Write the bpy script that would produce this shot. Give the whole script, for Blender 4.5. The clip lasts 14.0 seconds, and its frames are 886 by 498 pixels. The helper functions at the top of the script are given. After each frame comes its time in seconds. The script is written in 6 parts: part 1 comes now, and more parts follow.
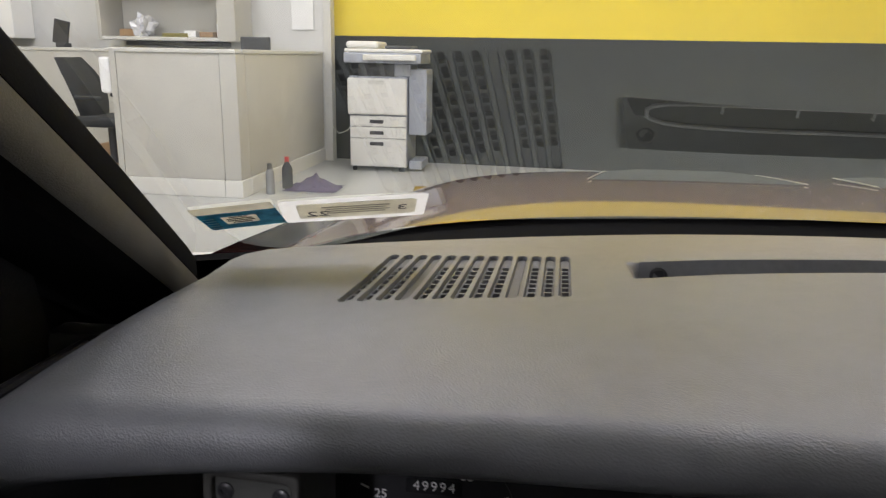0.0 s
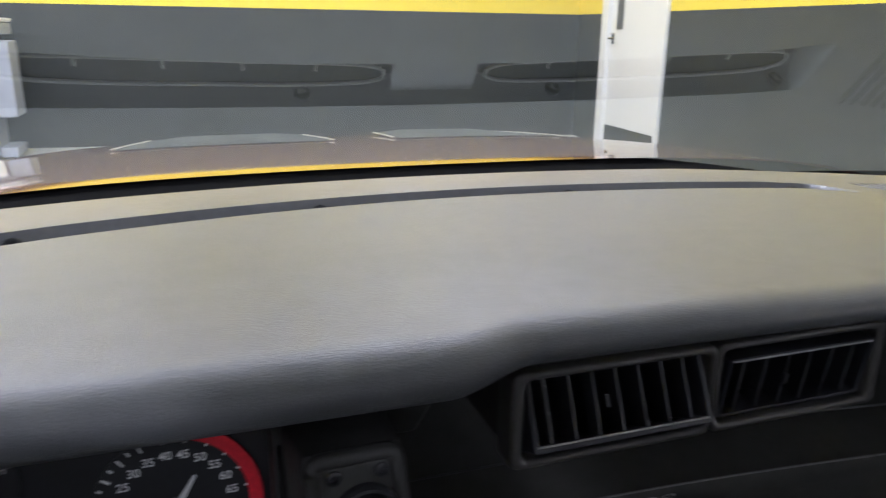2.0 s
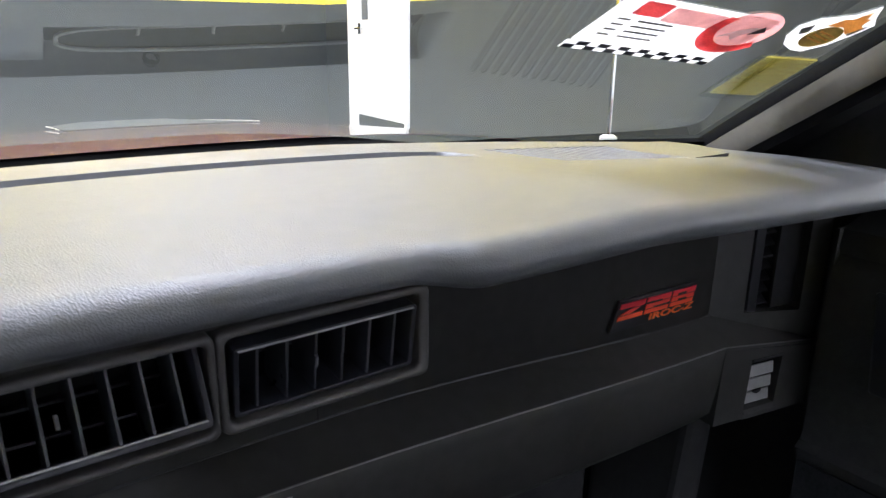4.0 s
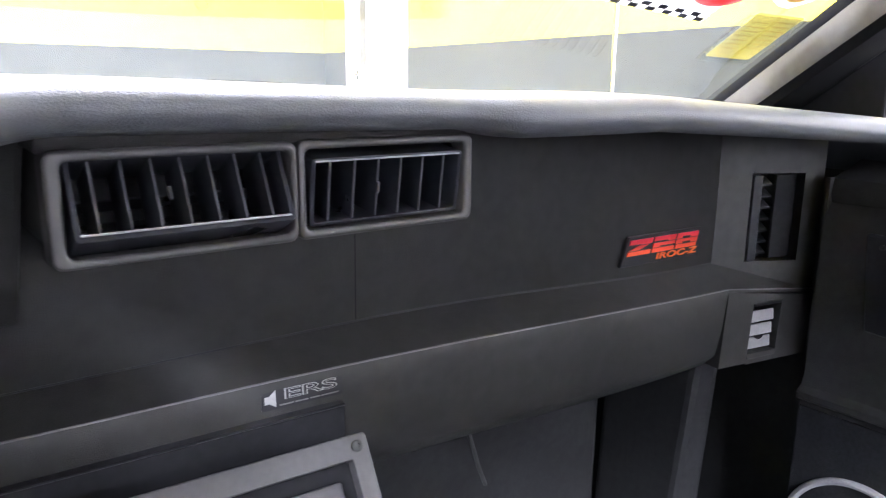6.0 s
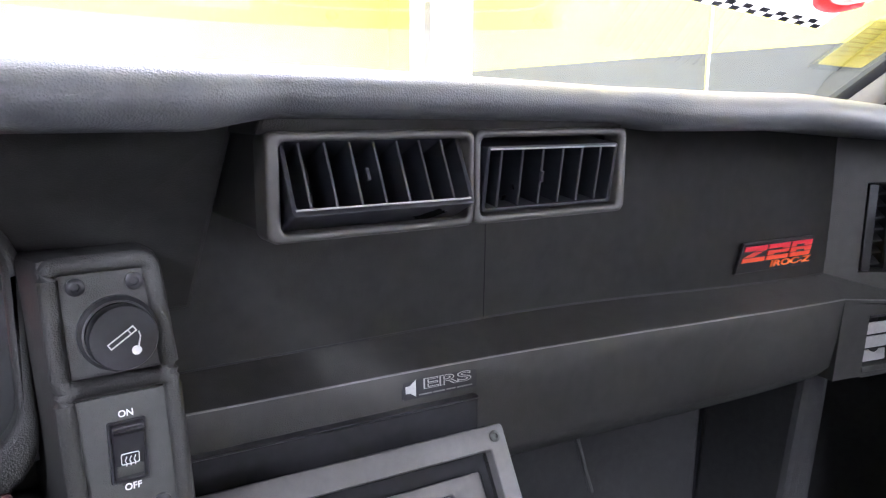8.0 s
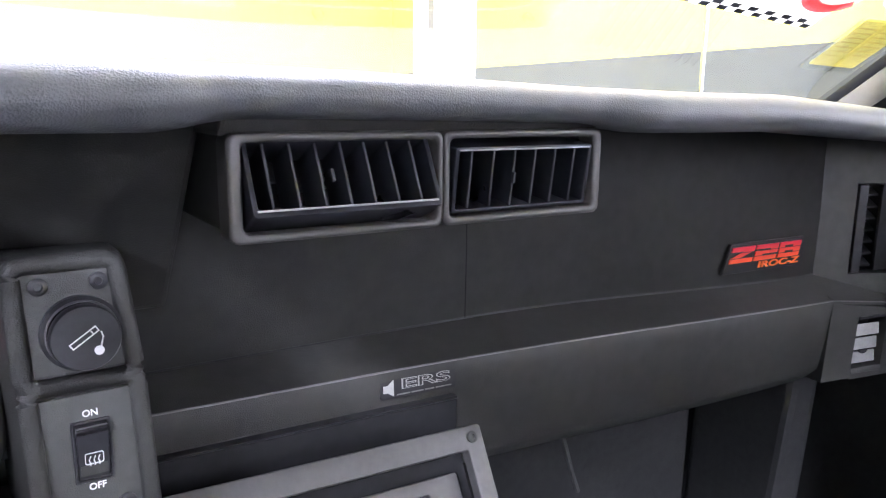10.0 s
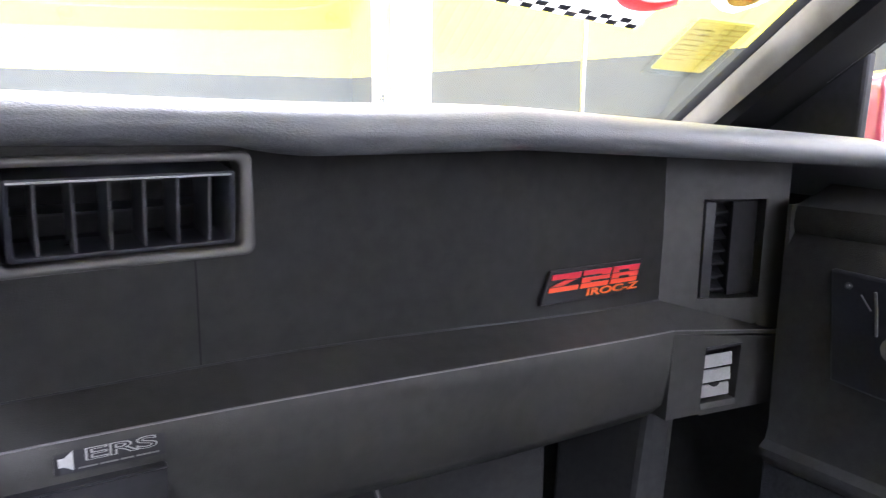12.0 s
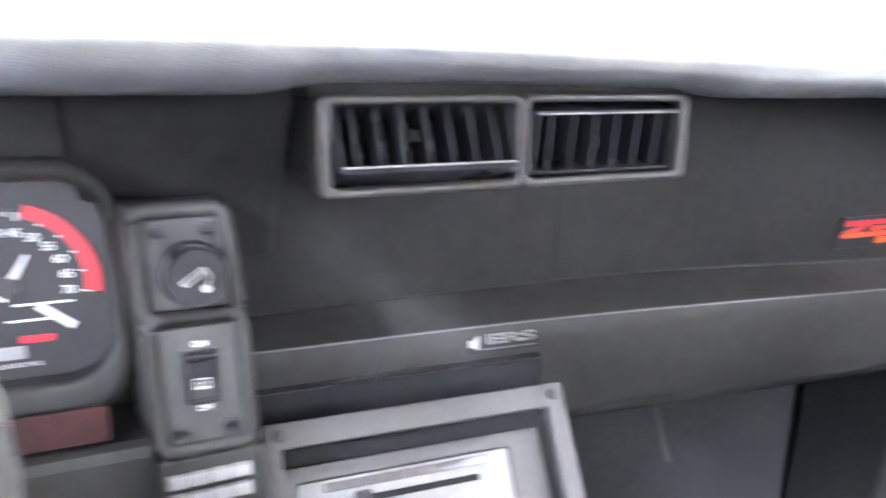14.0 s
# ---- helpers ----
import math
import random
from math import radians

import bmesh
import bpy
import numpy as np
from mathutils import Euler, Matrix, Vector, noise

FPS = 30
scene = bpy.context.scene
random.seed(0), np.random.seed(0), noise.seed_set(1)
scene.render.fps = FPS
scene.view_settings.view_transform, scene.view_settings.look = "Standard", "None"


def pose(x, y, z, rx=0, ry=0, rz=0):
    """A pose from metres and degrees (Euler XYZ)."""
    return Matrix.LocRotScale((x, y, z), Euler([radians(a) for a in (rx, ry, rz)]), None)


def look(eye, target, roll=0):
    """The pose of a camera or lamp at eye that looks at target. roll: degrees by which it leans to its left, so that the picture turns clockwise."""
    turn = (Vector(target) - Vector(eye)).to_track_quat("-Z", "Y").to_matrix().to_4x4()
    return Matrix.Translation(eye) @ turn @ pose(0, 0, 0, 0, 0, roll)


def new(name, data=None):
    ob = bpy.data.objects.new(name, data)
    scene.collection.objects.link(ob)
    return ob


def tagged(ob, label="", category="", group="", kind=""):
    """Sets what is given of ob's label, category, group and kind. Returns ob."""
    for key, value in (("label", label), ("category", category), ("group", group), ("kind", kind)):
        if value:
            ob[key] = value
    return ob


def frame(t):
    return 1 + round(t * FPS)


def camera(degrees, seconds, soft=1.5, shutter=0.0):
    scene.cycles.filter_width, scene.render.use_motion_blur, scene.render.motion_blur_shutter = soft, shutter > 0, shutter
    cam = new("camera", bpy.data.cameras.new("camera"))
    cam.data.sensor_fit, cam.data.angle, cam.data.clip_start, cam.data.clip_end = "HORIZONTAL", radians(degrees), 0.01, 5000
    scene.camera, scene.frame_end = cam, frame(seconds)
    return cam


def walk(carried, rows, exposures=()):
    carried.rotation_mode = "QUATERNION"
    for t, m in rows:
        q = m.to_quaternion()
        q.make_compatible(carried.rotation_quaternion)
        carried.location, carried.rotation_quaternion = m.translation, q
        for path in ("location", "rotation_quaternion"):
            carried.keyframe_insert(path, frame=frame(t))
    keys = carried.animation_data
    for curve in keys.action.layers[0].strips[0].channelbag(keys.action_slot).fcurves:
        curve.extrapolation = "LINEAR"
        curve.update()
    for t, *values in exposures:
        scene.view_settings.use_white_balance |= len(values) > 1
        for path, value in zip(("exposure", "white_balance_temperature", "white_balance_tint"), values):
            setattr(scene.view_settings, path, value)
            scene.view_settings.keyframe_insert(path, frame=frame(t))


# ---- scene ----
cam = camera(62.3, 14.0, soft=1.2, shutter=0.4)
PATH = [
    (0, (-0.42, -0.55, 1.062), (-0.683, 1.365, 0.549), 1.1),
    (0.5, (-0.374, -0.564, 1.063), (-0.621, 1.343, 0.513), 0.6),
    (1, (-0.304, -0.564, 1.062), (-0.283, 1.354, 0.496), 0.6),
    (1.5, (-0.252, -0.556, 1.053), (0.081, 1.332, 0.485), 0.6),
    (2, (-0.209, -0.55, 1.049), (0.414, 1.263, 0.478), 0.8),
    (2.5, (-0.167, -0.546, 1.044), (0.675, 1.176, 0.475), 0.7),
    (3, (-0.125, -0.546, 1.039), (0.887, 1.083, 0.469), 0.8),
    (3.5, (-0.098, -0.559, 1.042), (0.999, 1.012, 0.468), 0.7),
    (4.1, (-0.059, -0.562, 1.02), (1.09, 0.97, 0.441), 0.8),
    (6.3, (-0.156, -0.611, 0.926), (1.015, 0.956, 0.509), 0.5),
    (6.5, (-0.175, -0.606, 0.926), (0.969, 0.984, 0.525), 0.6),
    (7, (-0.192, -0.605, 0.916), (0.89, 1.033, 0.536), 0.4),
    (7.5, (-0.189, -0.597, 0.915), (0.875, 1.053, 0.533), 0.5),
    (8, (-0.189, -0.59, 0.911), (0.872, 1.063, 0.533), 0.3),
    (8.2, (-0.186, -0.589, 0.91), (0.873, 1.062, 0.521), 0.5),
    (10.5, (-0.161, -0.609, 0.917), (0.887, 1.05, 0.531), 0.5),
    (11, (-0.094, -0.623, 0.925), (0.956, 1.037, 0.547), 0.3),
    (11.5, (-0.036, -0.616, 0.922), (1.034, 1.032, 0.549), 0.4),
    (12, (0.023, -0.619, 0.921), (1.124, 1.008, 0.543), 0.4),
    (12.5, (0.043, -0.625, 0.919), (1.166, 0.986, 0.536), 0.4),
    (13, (0.011, -0.63, 0.914), (1.15, 0.963, 0.507), 0.2),
    (13.5, (-0.081, -0.608, 0.9), (1.045, 0.984, 0.453), 0.1),
    (13.8, (-0.122, -0.629, 0.903), (0.803, 1.08, 0.43), 0.5),
    (14, (-0.163, -0.627, 0.913), (0.595, 1.161, 0.436), 0.5),
]
EXPOSURES = [(0.0, -0.62, 6600, 21), (1.0, -0.17, 6200, 20), (2.0, -0.04, 5900, 22), (3.2, 0.40, 5820, 22), (4.2, 0.9, 5850, 22), (6.3, 2.52, 5850, 26), (13.1, 2.52, 5850, 26), (13.5, 3.1, 5900, 25), (14.0, 3.5, 5900, 24)]
walk(cam, [(t, look(eye, target, roll)) for t, eye, target, roll in PATH], EXPOSURES)

# ---- world and light ----
world = bpy.data.worlds.new("world")
scene.world = world
world.use_nodes = True
world.node_tree.nodes["Background"].inputs[0].default_value = (0.6, 0.65, 0.7, 1)
world.node_tree.nodes["Background"].inputs[1].default_value = 0.05
LAMP_POWER = 68.0
CEILING_Z = 3.9


# ---- materials ----
def material(name, color, rough=0.5, metal=0.0, scale=20.0, vary=0.12, grain=0.0, grain_scale=400.0, spec=0.5, blotch=None, coat=0.0, thin=0.0):
    """Surface with broad stains, fine mottling and a grain relief. Sizes in cycles a metre."""
    m = bpy.data.materials.new(name)
    m.use_nodes = True
    nt = m.node_tree
    b = nt.nodes["Principled BSDF"]
    tc = nt.nodes.new("ShaderNodeTexCoord")
    n1 = nt.nodes.new("ShaderNodeTexNoise")
    n1.inputs["Scale"].default_value, n1.inputs["Detail"].default_value = scale, 4
    n2 = nt.nodes.new("ShaderNodeTexNoise")
    n2.inputs["Scale"].default_value, n2.inputs["Detail"].default_value = scale * 11, 3
    add = nt.nodes.new("ShaderNodeMath")
    add.operation = "ADD"
    nt.links.new(tc.outputs["Object"], n1.inputs["Vector"])
    nt.links.new(tc.outputs["Object"], n2.inputs["Vector"])
    nt.links.new(n1.outputs["Fac"], add.inputs[0])
    nt.links.new(n2.outputs["Fac"], add.inputs[1])
    ramp = nt.nodes.new("ShaderNodeMapRange")
    ramp.inputs["From Min"].default_value, ramp.inputs["From Max"].default_value = 0.7, 1.3
    nt.links.new(add.outputs[0], ramp.inputs["Value"])
    mix = nt.nodes.new("ShaderNodeMix")
    mix.data_type = "RGBA"
    dark = [c * (1 - vary) for c in color]
    light = blotch or [min(1, c * (1 + vary)) for c in color]
    mix.inputs["A"].default_value = (*dark, 1)
    mix.inputs["B"].default_value = (*light, 1)
    nt.links.new(ramp.outputs[0], mix.inputs["Factor"])
    nt.links.new(mix.outputs["Result"], b.inputs["Base Color"])
    b.inputs["Metallic"].default_value = metal
    b.inputs["Specular IOR Level"].default_value = spec
    b.inputs["Coat Weight"].default_value = coat
    b.inputs["Coat Roughness"].default_value = 0.04
    rr = nt.nodes.new("ShaderNodeMapRange")
    rr.inputs["To Min"].default_value, rr.inputs["To Max"].default_value = max(0.02, rough - 0.07), min(1, rough + 0.07)
    nt.links.new(n1.outputs["Fac"], rr.inputs["Value"])
    nt.links.new(rr.outputs[0], b.inputs["Roughness"])
    if thin:
        tl = nt.nodes.new("ShaderNodeBsdfTranslucent")
        nt.links.new(mix.outputs["Result"], tl.inputs["Color"])
        ms = nt.nodes.new("ShaderNodeMixShader")
        ms.inputs[0].default_value = thin
        nt.links.new(b.outputs[0], ms.inputs[1])
        nt.links.new(tl.outputs[0], ms.inputs[2])
        nt.links.new(ms.outputs[0], nt.nodes["Material Output"].inputs["Surface"])
    if grain:
        v = nt.nodes.new("ShaderNodeTexVoronoi")
        v.inputs["Scale"].default_value = grain_scale
        nt.links.new(tc.outputs["Object"], v.inputs["Vector"])
        n3 = nt.nodes.new("ShaderNodeTexNoise")
        n3.inputs["Scale"].default_value = grain_scale * 1.7
        nt.links.new(tc.outputs["Object"], n3.inputs["Vector"])
        s = nt.nodes.new("ShaderNodeMath")
        s.operation = "ADD"
        nt.links.new(v.outputs["Distance"], s.inputs[0])
        nt.links.new(n3.outputs["Fac"], s.inputs[1])
        bump = nt.nodes.new("ShaderNodeBump")
        bump.inputs["Strength"].default_value = grain
        bump.inputs["Distance"].default_value = 0.0008
        nt.links.new(s.outputs[0], bump.inputs["Height"])
        nt.links.new(bump.outputs[0], b.inputs["Normal"])
    return m


def glow(name, color, strength):
    m = bpy.data.materials.new(name)
    m.use_nodes = True
    b = m.node_tree.nodes["Principled BSDF"]
    b.inputs["Base Color"].default_value = (*color, 1)
    b.inputs["Emission Color"].default_value = (*color, 1)
    b.inputs["Emission Strength"].default_value = strength
    return m


def fade(name, top, foot, z0, z1):
    """Glossy enamel that passes from one colour to another with height."""
    m = bpy.data.materials.new(name)
    m.use_nodes = True
    nt = m.node_tree
    b = nt.nodes["Principled BSDF"]
    tc = nt.nodes.new("ShaderNodeTexCoord")
    sep = nt.nodes.new("ShaderNodeSeparateXYZ")
    nt.links.new(tc.outputs["Object"], sep.inputs[0])
    mr = nt.nodes.new("ShaderNodeMapRange")
    mr.inputs["From Min"].default_value, mr.inputs["From Max"].default_value = z0, z1
    nt.links.new(sep.outputs["Z"], mr.inputs["Value"])
    mix = nt.nodes.new("ShaderNodeMix")
    mix.data_type = "RGBA"
    mix.inputs["A"].default_value, mix.inputs["B"].default_value = (*foot, 1), (*top, 1)
    nt.links.new(mr.outputs[0], mix.inputs["Factor"])
    nt.links.new(mix.outputs["Result"], b.inputs["Base Color"])
    b.inputs["Roughness"].default_value = 0.3
    return m


def pane(name, tint=(0.93, 0.96, 0.95), base=0.022, most=1.6):
    """Clear thin pane: it mirrors by its slant, from base straight on, and lets the rest through."""
    m = bpy.data.materials.new(name)
    m.use_nodes = True
    nt = m.node_tree
    nt.nodes.clear()
    o = nt.nodes.new("ShaderNodeOutputMaterial")
    mix = nt.nodes.new("ShaderNodeMixShader")
    clear = nt.nodes.new("ShaderNodeBsdfTransparent")
    clear.inputs[0].default_value = (*tint, 1)
    gloss = nt.nodes.new("ShaderNodeBsdfGlossy")
    gloss.inputs["Roughness"].default_value = 0.004
    gloss.inputs["Color"].default_value = (0.88, 0.97, 0.92, 1)
    lw = nt.nodes.new("ShaderNodeLayerWeight")
    p = nt.nodes.new("ShaderNodeMath")
    p.operation, p.inputs[1].default_value = "POWER", 4.5
    lw.inputs["Blend"].default_value = 0.5
    nt.links.new(lw.outputs["Facing"], p.inputs[0])
    mr = nt.nodes.new("ShaderNodeMapRange")
    mr.inputs["To Min"].default_value = base
    mr.inputs["To Max"].default_value = most
    nt.links.new(p.outputs[0], mr.inputs["Value"])
    nt.links.new(mr.outputs[0], mix.inputs[0])
    nt.links.new(clear.outputs[0], mix.inputs[1])
    nt.links.new(gloss.outputs[0], mix.inputs[2])
    nt.links.new(mix.outputs[0], o.inputs[0])
    return m


PAD = material("grained grey vinyl", (0.099, 0.103, 0.108), 0.40, 0, 6, 0.12, 0.28, 950, 0.5)
# Pad vinyl made darker for groove floors, standing for the shade in them.
GROOVE = material("shaded groove grey vinyl", (0.085, 0.086, 0.088), 0.6, 0, 12, 0.12, 0.2, 900, 0.4)
BLACK = material("black grained plastic", (0.0395, 0.0390, 0.0355), 0.5, 0, 7, 0.22, 0.3, 1100, 0.4)
BLACK_SMOOTH = material("smooth black plastic", (0.022, 0.022, 0.024), 0.32, 0, 25, 0.2, 0.05, 800, 0.5)
# Near-black; in wells and recesses it also carries their lack of light.
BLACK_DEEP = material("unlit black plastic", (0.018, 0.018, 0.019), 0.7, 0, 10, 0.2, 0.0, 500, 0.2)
GREY_FACE = material("dark grey faceplate", (0.057, 0.058, 0.053), 0.5, 0, 18, 0.15, 0.2, 1500, 0.4)
# Pad grey toned down: the slot's shade is put in this colour.
SLOT_SHADE = material("pad grey darkened for slot shade", (0.068, 0.070, 0.073), 0.55, 0, 14, 0.15, 0.3, 900, 0.4)
SEAL = material("matt black rubber seal", (0.005, 0.005, 0.005), 0.9, 0, 30, 0.2, 0.1, 600, 0.03)
SURROUND = material("dark grey console plastic", (0.082, 0.079, 0.076), 0.4, 0, 18, 0.12, 0.12, 1300, 0.5)
VENT_BEZEL = material("satin dark grey bezel", (0.064, 0.061, 0.057), 0.36, 0, 25, 0.1, 0.06, 1500, 0.5)
VENT_BLACK = material("glossy black vent plastic", (0.017, 0.018, 0.023), 0.3, 0, 25, 0.2, 0.03, 800, 0.4)
PRINT_GREY = material("greyed white print", (0.42, 0.42, 0.40), 0.6, 0, 60, 0.12)
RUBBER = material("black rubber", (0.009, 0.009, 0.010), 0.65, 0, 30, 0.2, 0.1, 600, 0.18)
BEZEL = material("satin grey plastic", (0.15, 0.145, 0.148), 0.42, 0, 18, 0.12, 0.12, 1300, 0.5)
SILVER = material("satin silver plate", (0.25, 0.245, 0.24), 0.38, 0.1, 12, 0.1, 0.05, 900, 0.5)
CHROME = material("chrome", (0.75, 0.76, 0.78), 0.14, 1.0, 40, 0.05)
WHITE_INK = material("white print", (0.8, 0.8, 0.78), 0.6, 0, 60, 0.08)
RED_INK = material("red enamel", (0.75, 0.025, 0.04), 0.35, 0, 40, 0.15)
ORANGE_INK = material("orange enamel", (0.85, 0.16, 0.03), 0.35, 0, 40, 0.12)
DIAL = material("black dial", (0.012, 0.012, 0.014), 0.45, 0, 30, 0.2)
TRIM = material("painted pillar trim", (0.095, 0.090, 0.078), 0.55, 0, 9, 0.12, 0.25, 900, 0.4)
WHEEL_SKIN = material("worn grey leather", (0.085, 0.085, 0.083), 0.27, 0, 12, 0.15, 0.12, 700, 0.7)
MAROON = material("maroon car paint", (0.105, 0.012, 0.017), 0.5, 0.0, 8, 0.12, 0, 100, 0.15, None, 1.0)
CARPET = material("black carpet", (0.02, 0.021, 0.022), 0.95, 0, 20, 0.3, 0.6, 700, 0.1)
SHUTTER = material("pale grey louvre plastic", (0.32, 0.32, 0.315), 0.5, 0, 30, 0.1)
CRANK = material("light grey handle plastic", (0.17, 0.167, 0.16), 0.45, 0, 25, 0.1)
GLASS = pane("windshield glass", (0.95, 0.98, 0.96), 0.17, 1.1)
GLASS_OUTER = pane("windshield outer face", (1.0, 1.0, 1.0), 0.0, 0.0)
HEADLINER = material("grey headliner cloth", (0.26, 0.255, 0.245), 0.95, 0, 20, 0.15, 0.4, 600, 0.1)
DOOR_BLACK = material("black moulded door trim", (0.022, 0.0222, 0.0215), 0.55, 0, 10, 0.3, 0.4, 900, 0.3)
# Two tones of one edge: light caught by the left vanes, not the right.
VANE_DIM = material("shaded vane edge", (0.032, 0.032, 0.034), 0.45, 0, 60, 0.3)
VANE_EDGE = material("lit vane edge", (0.048, 0.048, 0.052), 0.4, 0, 60, 0.3)
LENS_RED = material("dark red lamp strip", (0.055, 0.018, 0.016), 0.35, 0, 60, 0.5)
MIRROR = material("mirror", (0.85, 0.86, 0.87), 0.02, 1.0, 5, 0.01)
YELLOW_WALL = material("yellow wall paint", (0.82, 0.63, 0.036), 0.55, 0, 1.5, 0.04, 0.1, 120, 0.35)
GREY_WALL = material("charcoal wall paint", (0.0205, 0.0228, 0.0215), 0.6, 0, 1.2, 0.10, 0.12, 120, 0.3)
WHITE_WALL = material("off-white wall paint", (0.62, 0.62, 0.60), 0.7, 0, 1.2, 0.05, 0.1, 120)
WHITE_PAINT = material("white door paint", (0.78, 0.78, 0.77), 0.45, 0, 3, 0.05, 0.05, 200)
CONCRETE = material("polished concrete", (0.44, 0.44, 0.42), 0.32, 0, 1.4, 0.14, 0.08, 90, 0.5)
CEILING = material("ceiling paint", (0.7, 0.7, 0.68), 0.9, 0, 2, 0.05)
FABRIC = material("beige partition fabric", (0.50, 0.485, 0.44), 0.85, 0, 5, 0.07, 0.4, 500, 0.2)
PALE_METAL = material("pale painted metal", (0.58, 0.57, 0.53), 0.5, 0, 6, 0.06)
COPIER_WHITE = material("off-white machine casing", (0.70, 0.69, 0.65), 0.45, 0, 8, 0.05)
COPIER_GREY = material("blue-grey machine casing", (0.33, 0.35, 0.40), 0.5, 0, 8, 0.06)
COPIER_DARK = material("dark machine plastic", (0.05, 0.05, 0.055), 0.5, 0, 8, 0.1)
CHAIR_BLACK = material("black office fabric", (0.03, 0.032, 0.035), 0.85, 0, 20, 0.2, 0.4, 500)
PAPER = material("white paper", (0.8, 0.8, 0.79), 0.7, 0, 20, 0.04)
RED_FADE = fade("crimson to orange badge enamel", (0.62, 0.02, 0.05), (0.85, 0.10, 0.03), 0.757, 0.772)
LOUVRE_GREY = material("grey satin louvre paint", (0.055, 0.060, 0.058), 0.9, 0, 25, 0.15, 0, 100, 0.1)
CARD_WHITE = material("thin white card", (0.88, 0.88, 0.87), 0.6, 0, 20, 0.03, thin=0.75)
CARD_INK = material("thin dark print", (0.06, 0.06, 0.065), 0.6, 0, 60, 0.2, thin=0.6)
CARD_YELLOW = material("yellow card", (0.50, 0.455, 0.19), 0.6, 0, 30, 0.06, thin=0.75)
CARD_BLUE = material("blue sticker print", (0.07, 0.25, 0.32), 0.5, 0, 120, 0.5, thin=0.6)
CARD_TAN = material("tan sticker print", (0.66, 0.64, 0.56), 0.6, 0, 90, 0.15, thin=0.7)
STICKER_RED = material("red sticker print", (0.88, 0.24, 0.24), 0.5, 0, 60, 0.2, thin=0.75)
STICKER_PINK = material("faded red print", (0.91, 0.58, 0.57), 0.5, 0, 80, 0.2, thin=0.75)
STICKER_ORANGE = material("orange sticker print", (0.88, 0.50, 0.20), 0.5, 0, 60, 0.3, thin=0.75)
STICKER_BROWN = material("brown sticker print", (0.46, 0.36, 0.14), 0.5, 0, 90, 0.3, thin=0.7)
INK = material("dark print", (0.05, 0.05, 0.055), 0.6, 0, 60, 0.2)
GREY_INK = material("grey print", (0.25, 0.25, 0.24), 0.6, 0, 60, 0.2, thin=0.6)
GREEN_INK = material("olive print", (0.30, 0.24, 0.06), 0.6, 0, 60, 0.2, thin=0.6)
PURPLE = material("purple cloth", (0.085, 0.06, 0.115), 0.9, 0, 25, 0.3, 0.3, 300)
BAG = material("clear crumpled plastic bag", (0.62, 0.62, 0.64), 0.3, 0, 30, 0.2, 0.4, 60)
CARDBOARD = material("brown cardboard", (0.35, 0.22, 0.12), 0.8, 0, 15, 0.12)
LAMP_GLOW = glow("lamp diffuser", (0.95, 0.97, 1.0), 6.0)
SLEEVE = pane("clear plastic sleeve", (0.86, 0.87, 0.85), 0.08)


# ---- mesh helpers ----
def part(name, bm, mat, parent=None, label="", smooth=False):
    """Links a bmesh as one mesh object under a thing or a part."""
    me = bpy.data.meshes.new(name)
    bmesh.ops.recalc_face_normals(bm, faces=bm.faces)
    bm.to_mesh(me)
    bm.free()
    me.materials.append(mat)
    if smooth:
        for p in me.polygons:
            p.use_smooth = True
        me.set_sharp_from_angle(angle=radians(40))
    ob = new(name, me)
    if parent:
        ob.parent = parent
        ob.matrix_parent_inverse = parent.matrix_world.inverted()
    if label:
        ob["label"] = label
    return ob


def thing(name, label, category, group="", at=(0, 0, 0), kind=""):
    ob = new(name)
    ob.location = at
    ob.empty_display_size = 0.05
    ob.matrix_world = Matrix.Translation(at)
    return tagged(ob, label, category, group, kind)


def box(c, s, bevel=0.0, rot=None, seg=2):
    """Box with centre c, size s, rounded edges and an optional turn matrix about its centre."""
    bm = bmesh.new()
    bmesh.ops.create_cube(bm, size=1)
    bmesh.ops.scale(bm, vec=s, verts=bm.verts)
    if bevel:
        bmesh.ops.bevel(bm, geom=bm.edges[:], offset=bevel, segments=seg, affect="EDGES", profile=0.5)
    if rot is not None:
        bmesh.ops.transform(bm, matrix=rot.to_4x4(), verts=bm.verts)
    bmesh.ops.translate(bm, vec=c, verts=bm.verts)
    return bm


def hull_box(corners, bevel=0.0, seg=2):
    """Eight corners: four of one face in order, then the four behind them."""
    bm = bmesh.new()
    v = [bm.verts.new(c) for c in corners]
    for f in ((0, 1, 2, 3), (7, 6, 5, 4), (0, 4, 5, 1), (1, 5, 6, 2), (2, 6, 7, 3), (3, 7, 4, 0)):
        bm.faces.new([v[i] for i in f])
    bmesh.ops.recalc_face_normals(bm, faces=bm.faces)
    if bevel:
        bmesh.ops.bevel(bm, geom=bm.edges[:], offset=bevel, segments=seg, affect="EDGES", profile=0.5)
    return bm


def grid(rows, close_v=False):
    """Surface through rows of points, row after row."""
    bm = bmesh.new()
    vs = [[bm.verts.new(p) for p in r] for r in rows]
    n = len(rows[0])
    for i in range(len(vs) - 1):
        for j in range(n if close_v else n - 1):
            k = (j + 1) % n
            bm.faces.new((vs[i][j], vs[i + 1][j], vs[i + 1][k], vs[i][k]))
    return bm


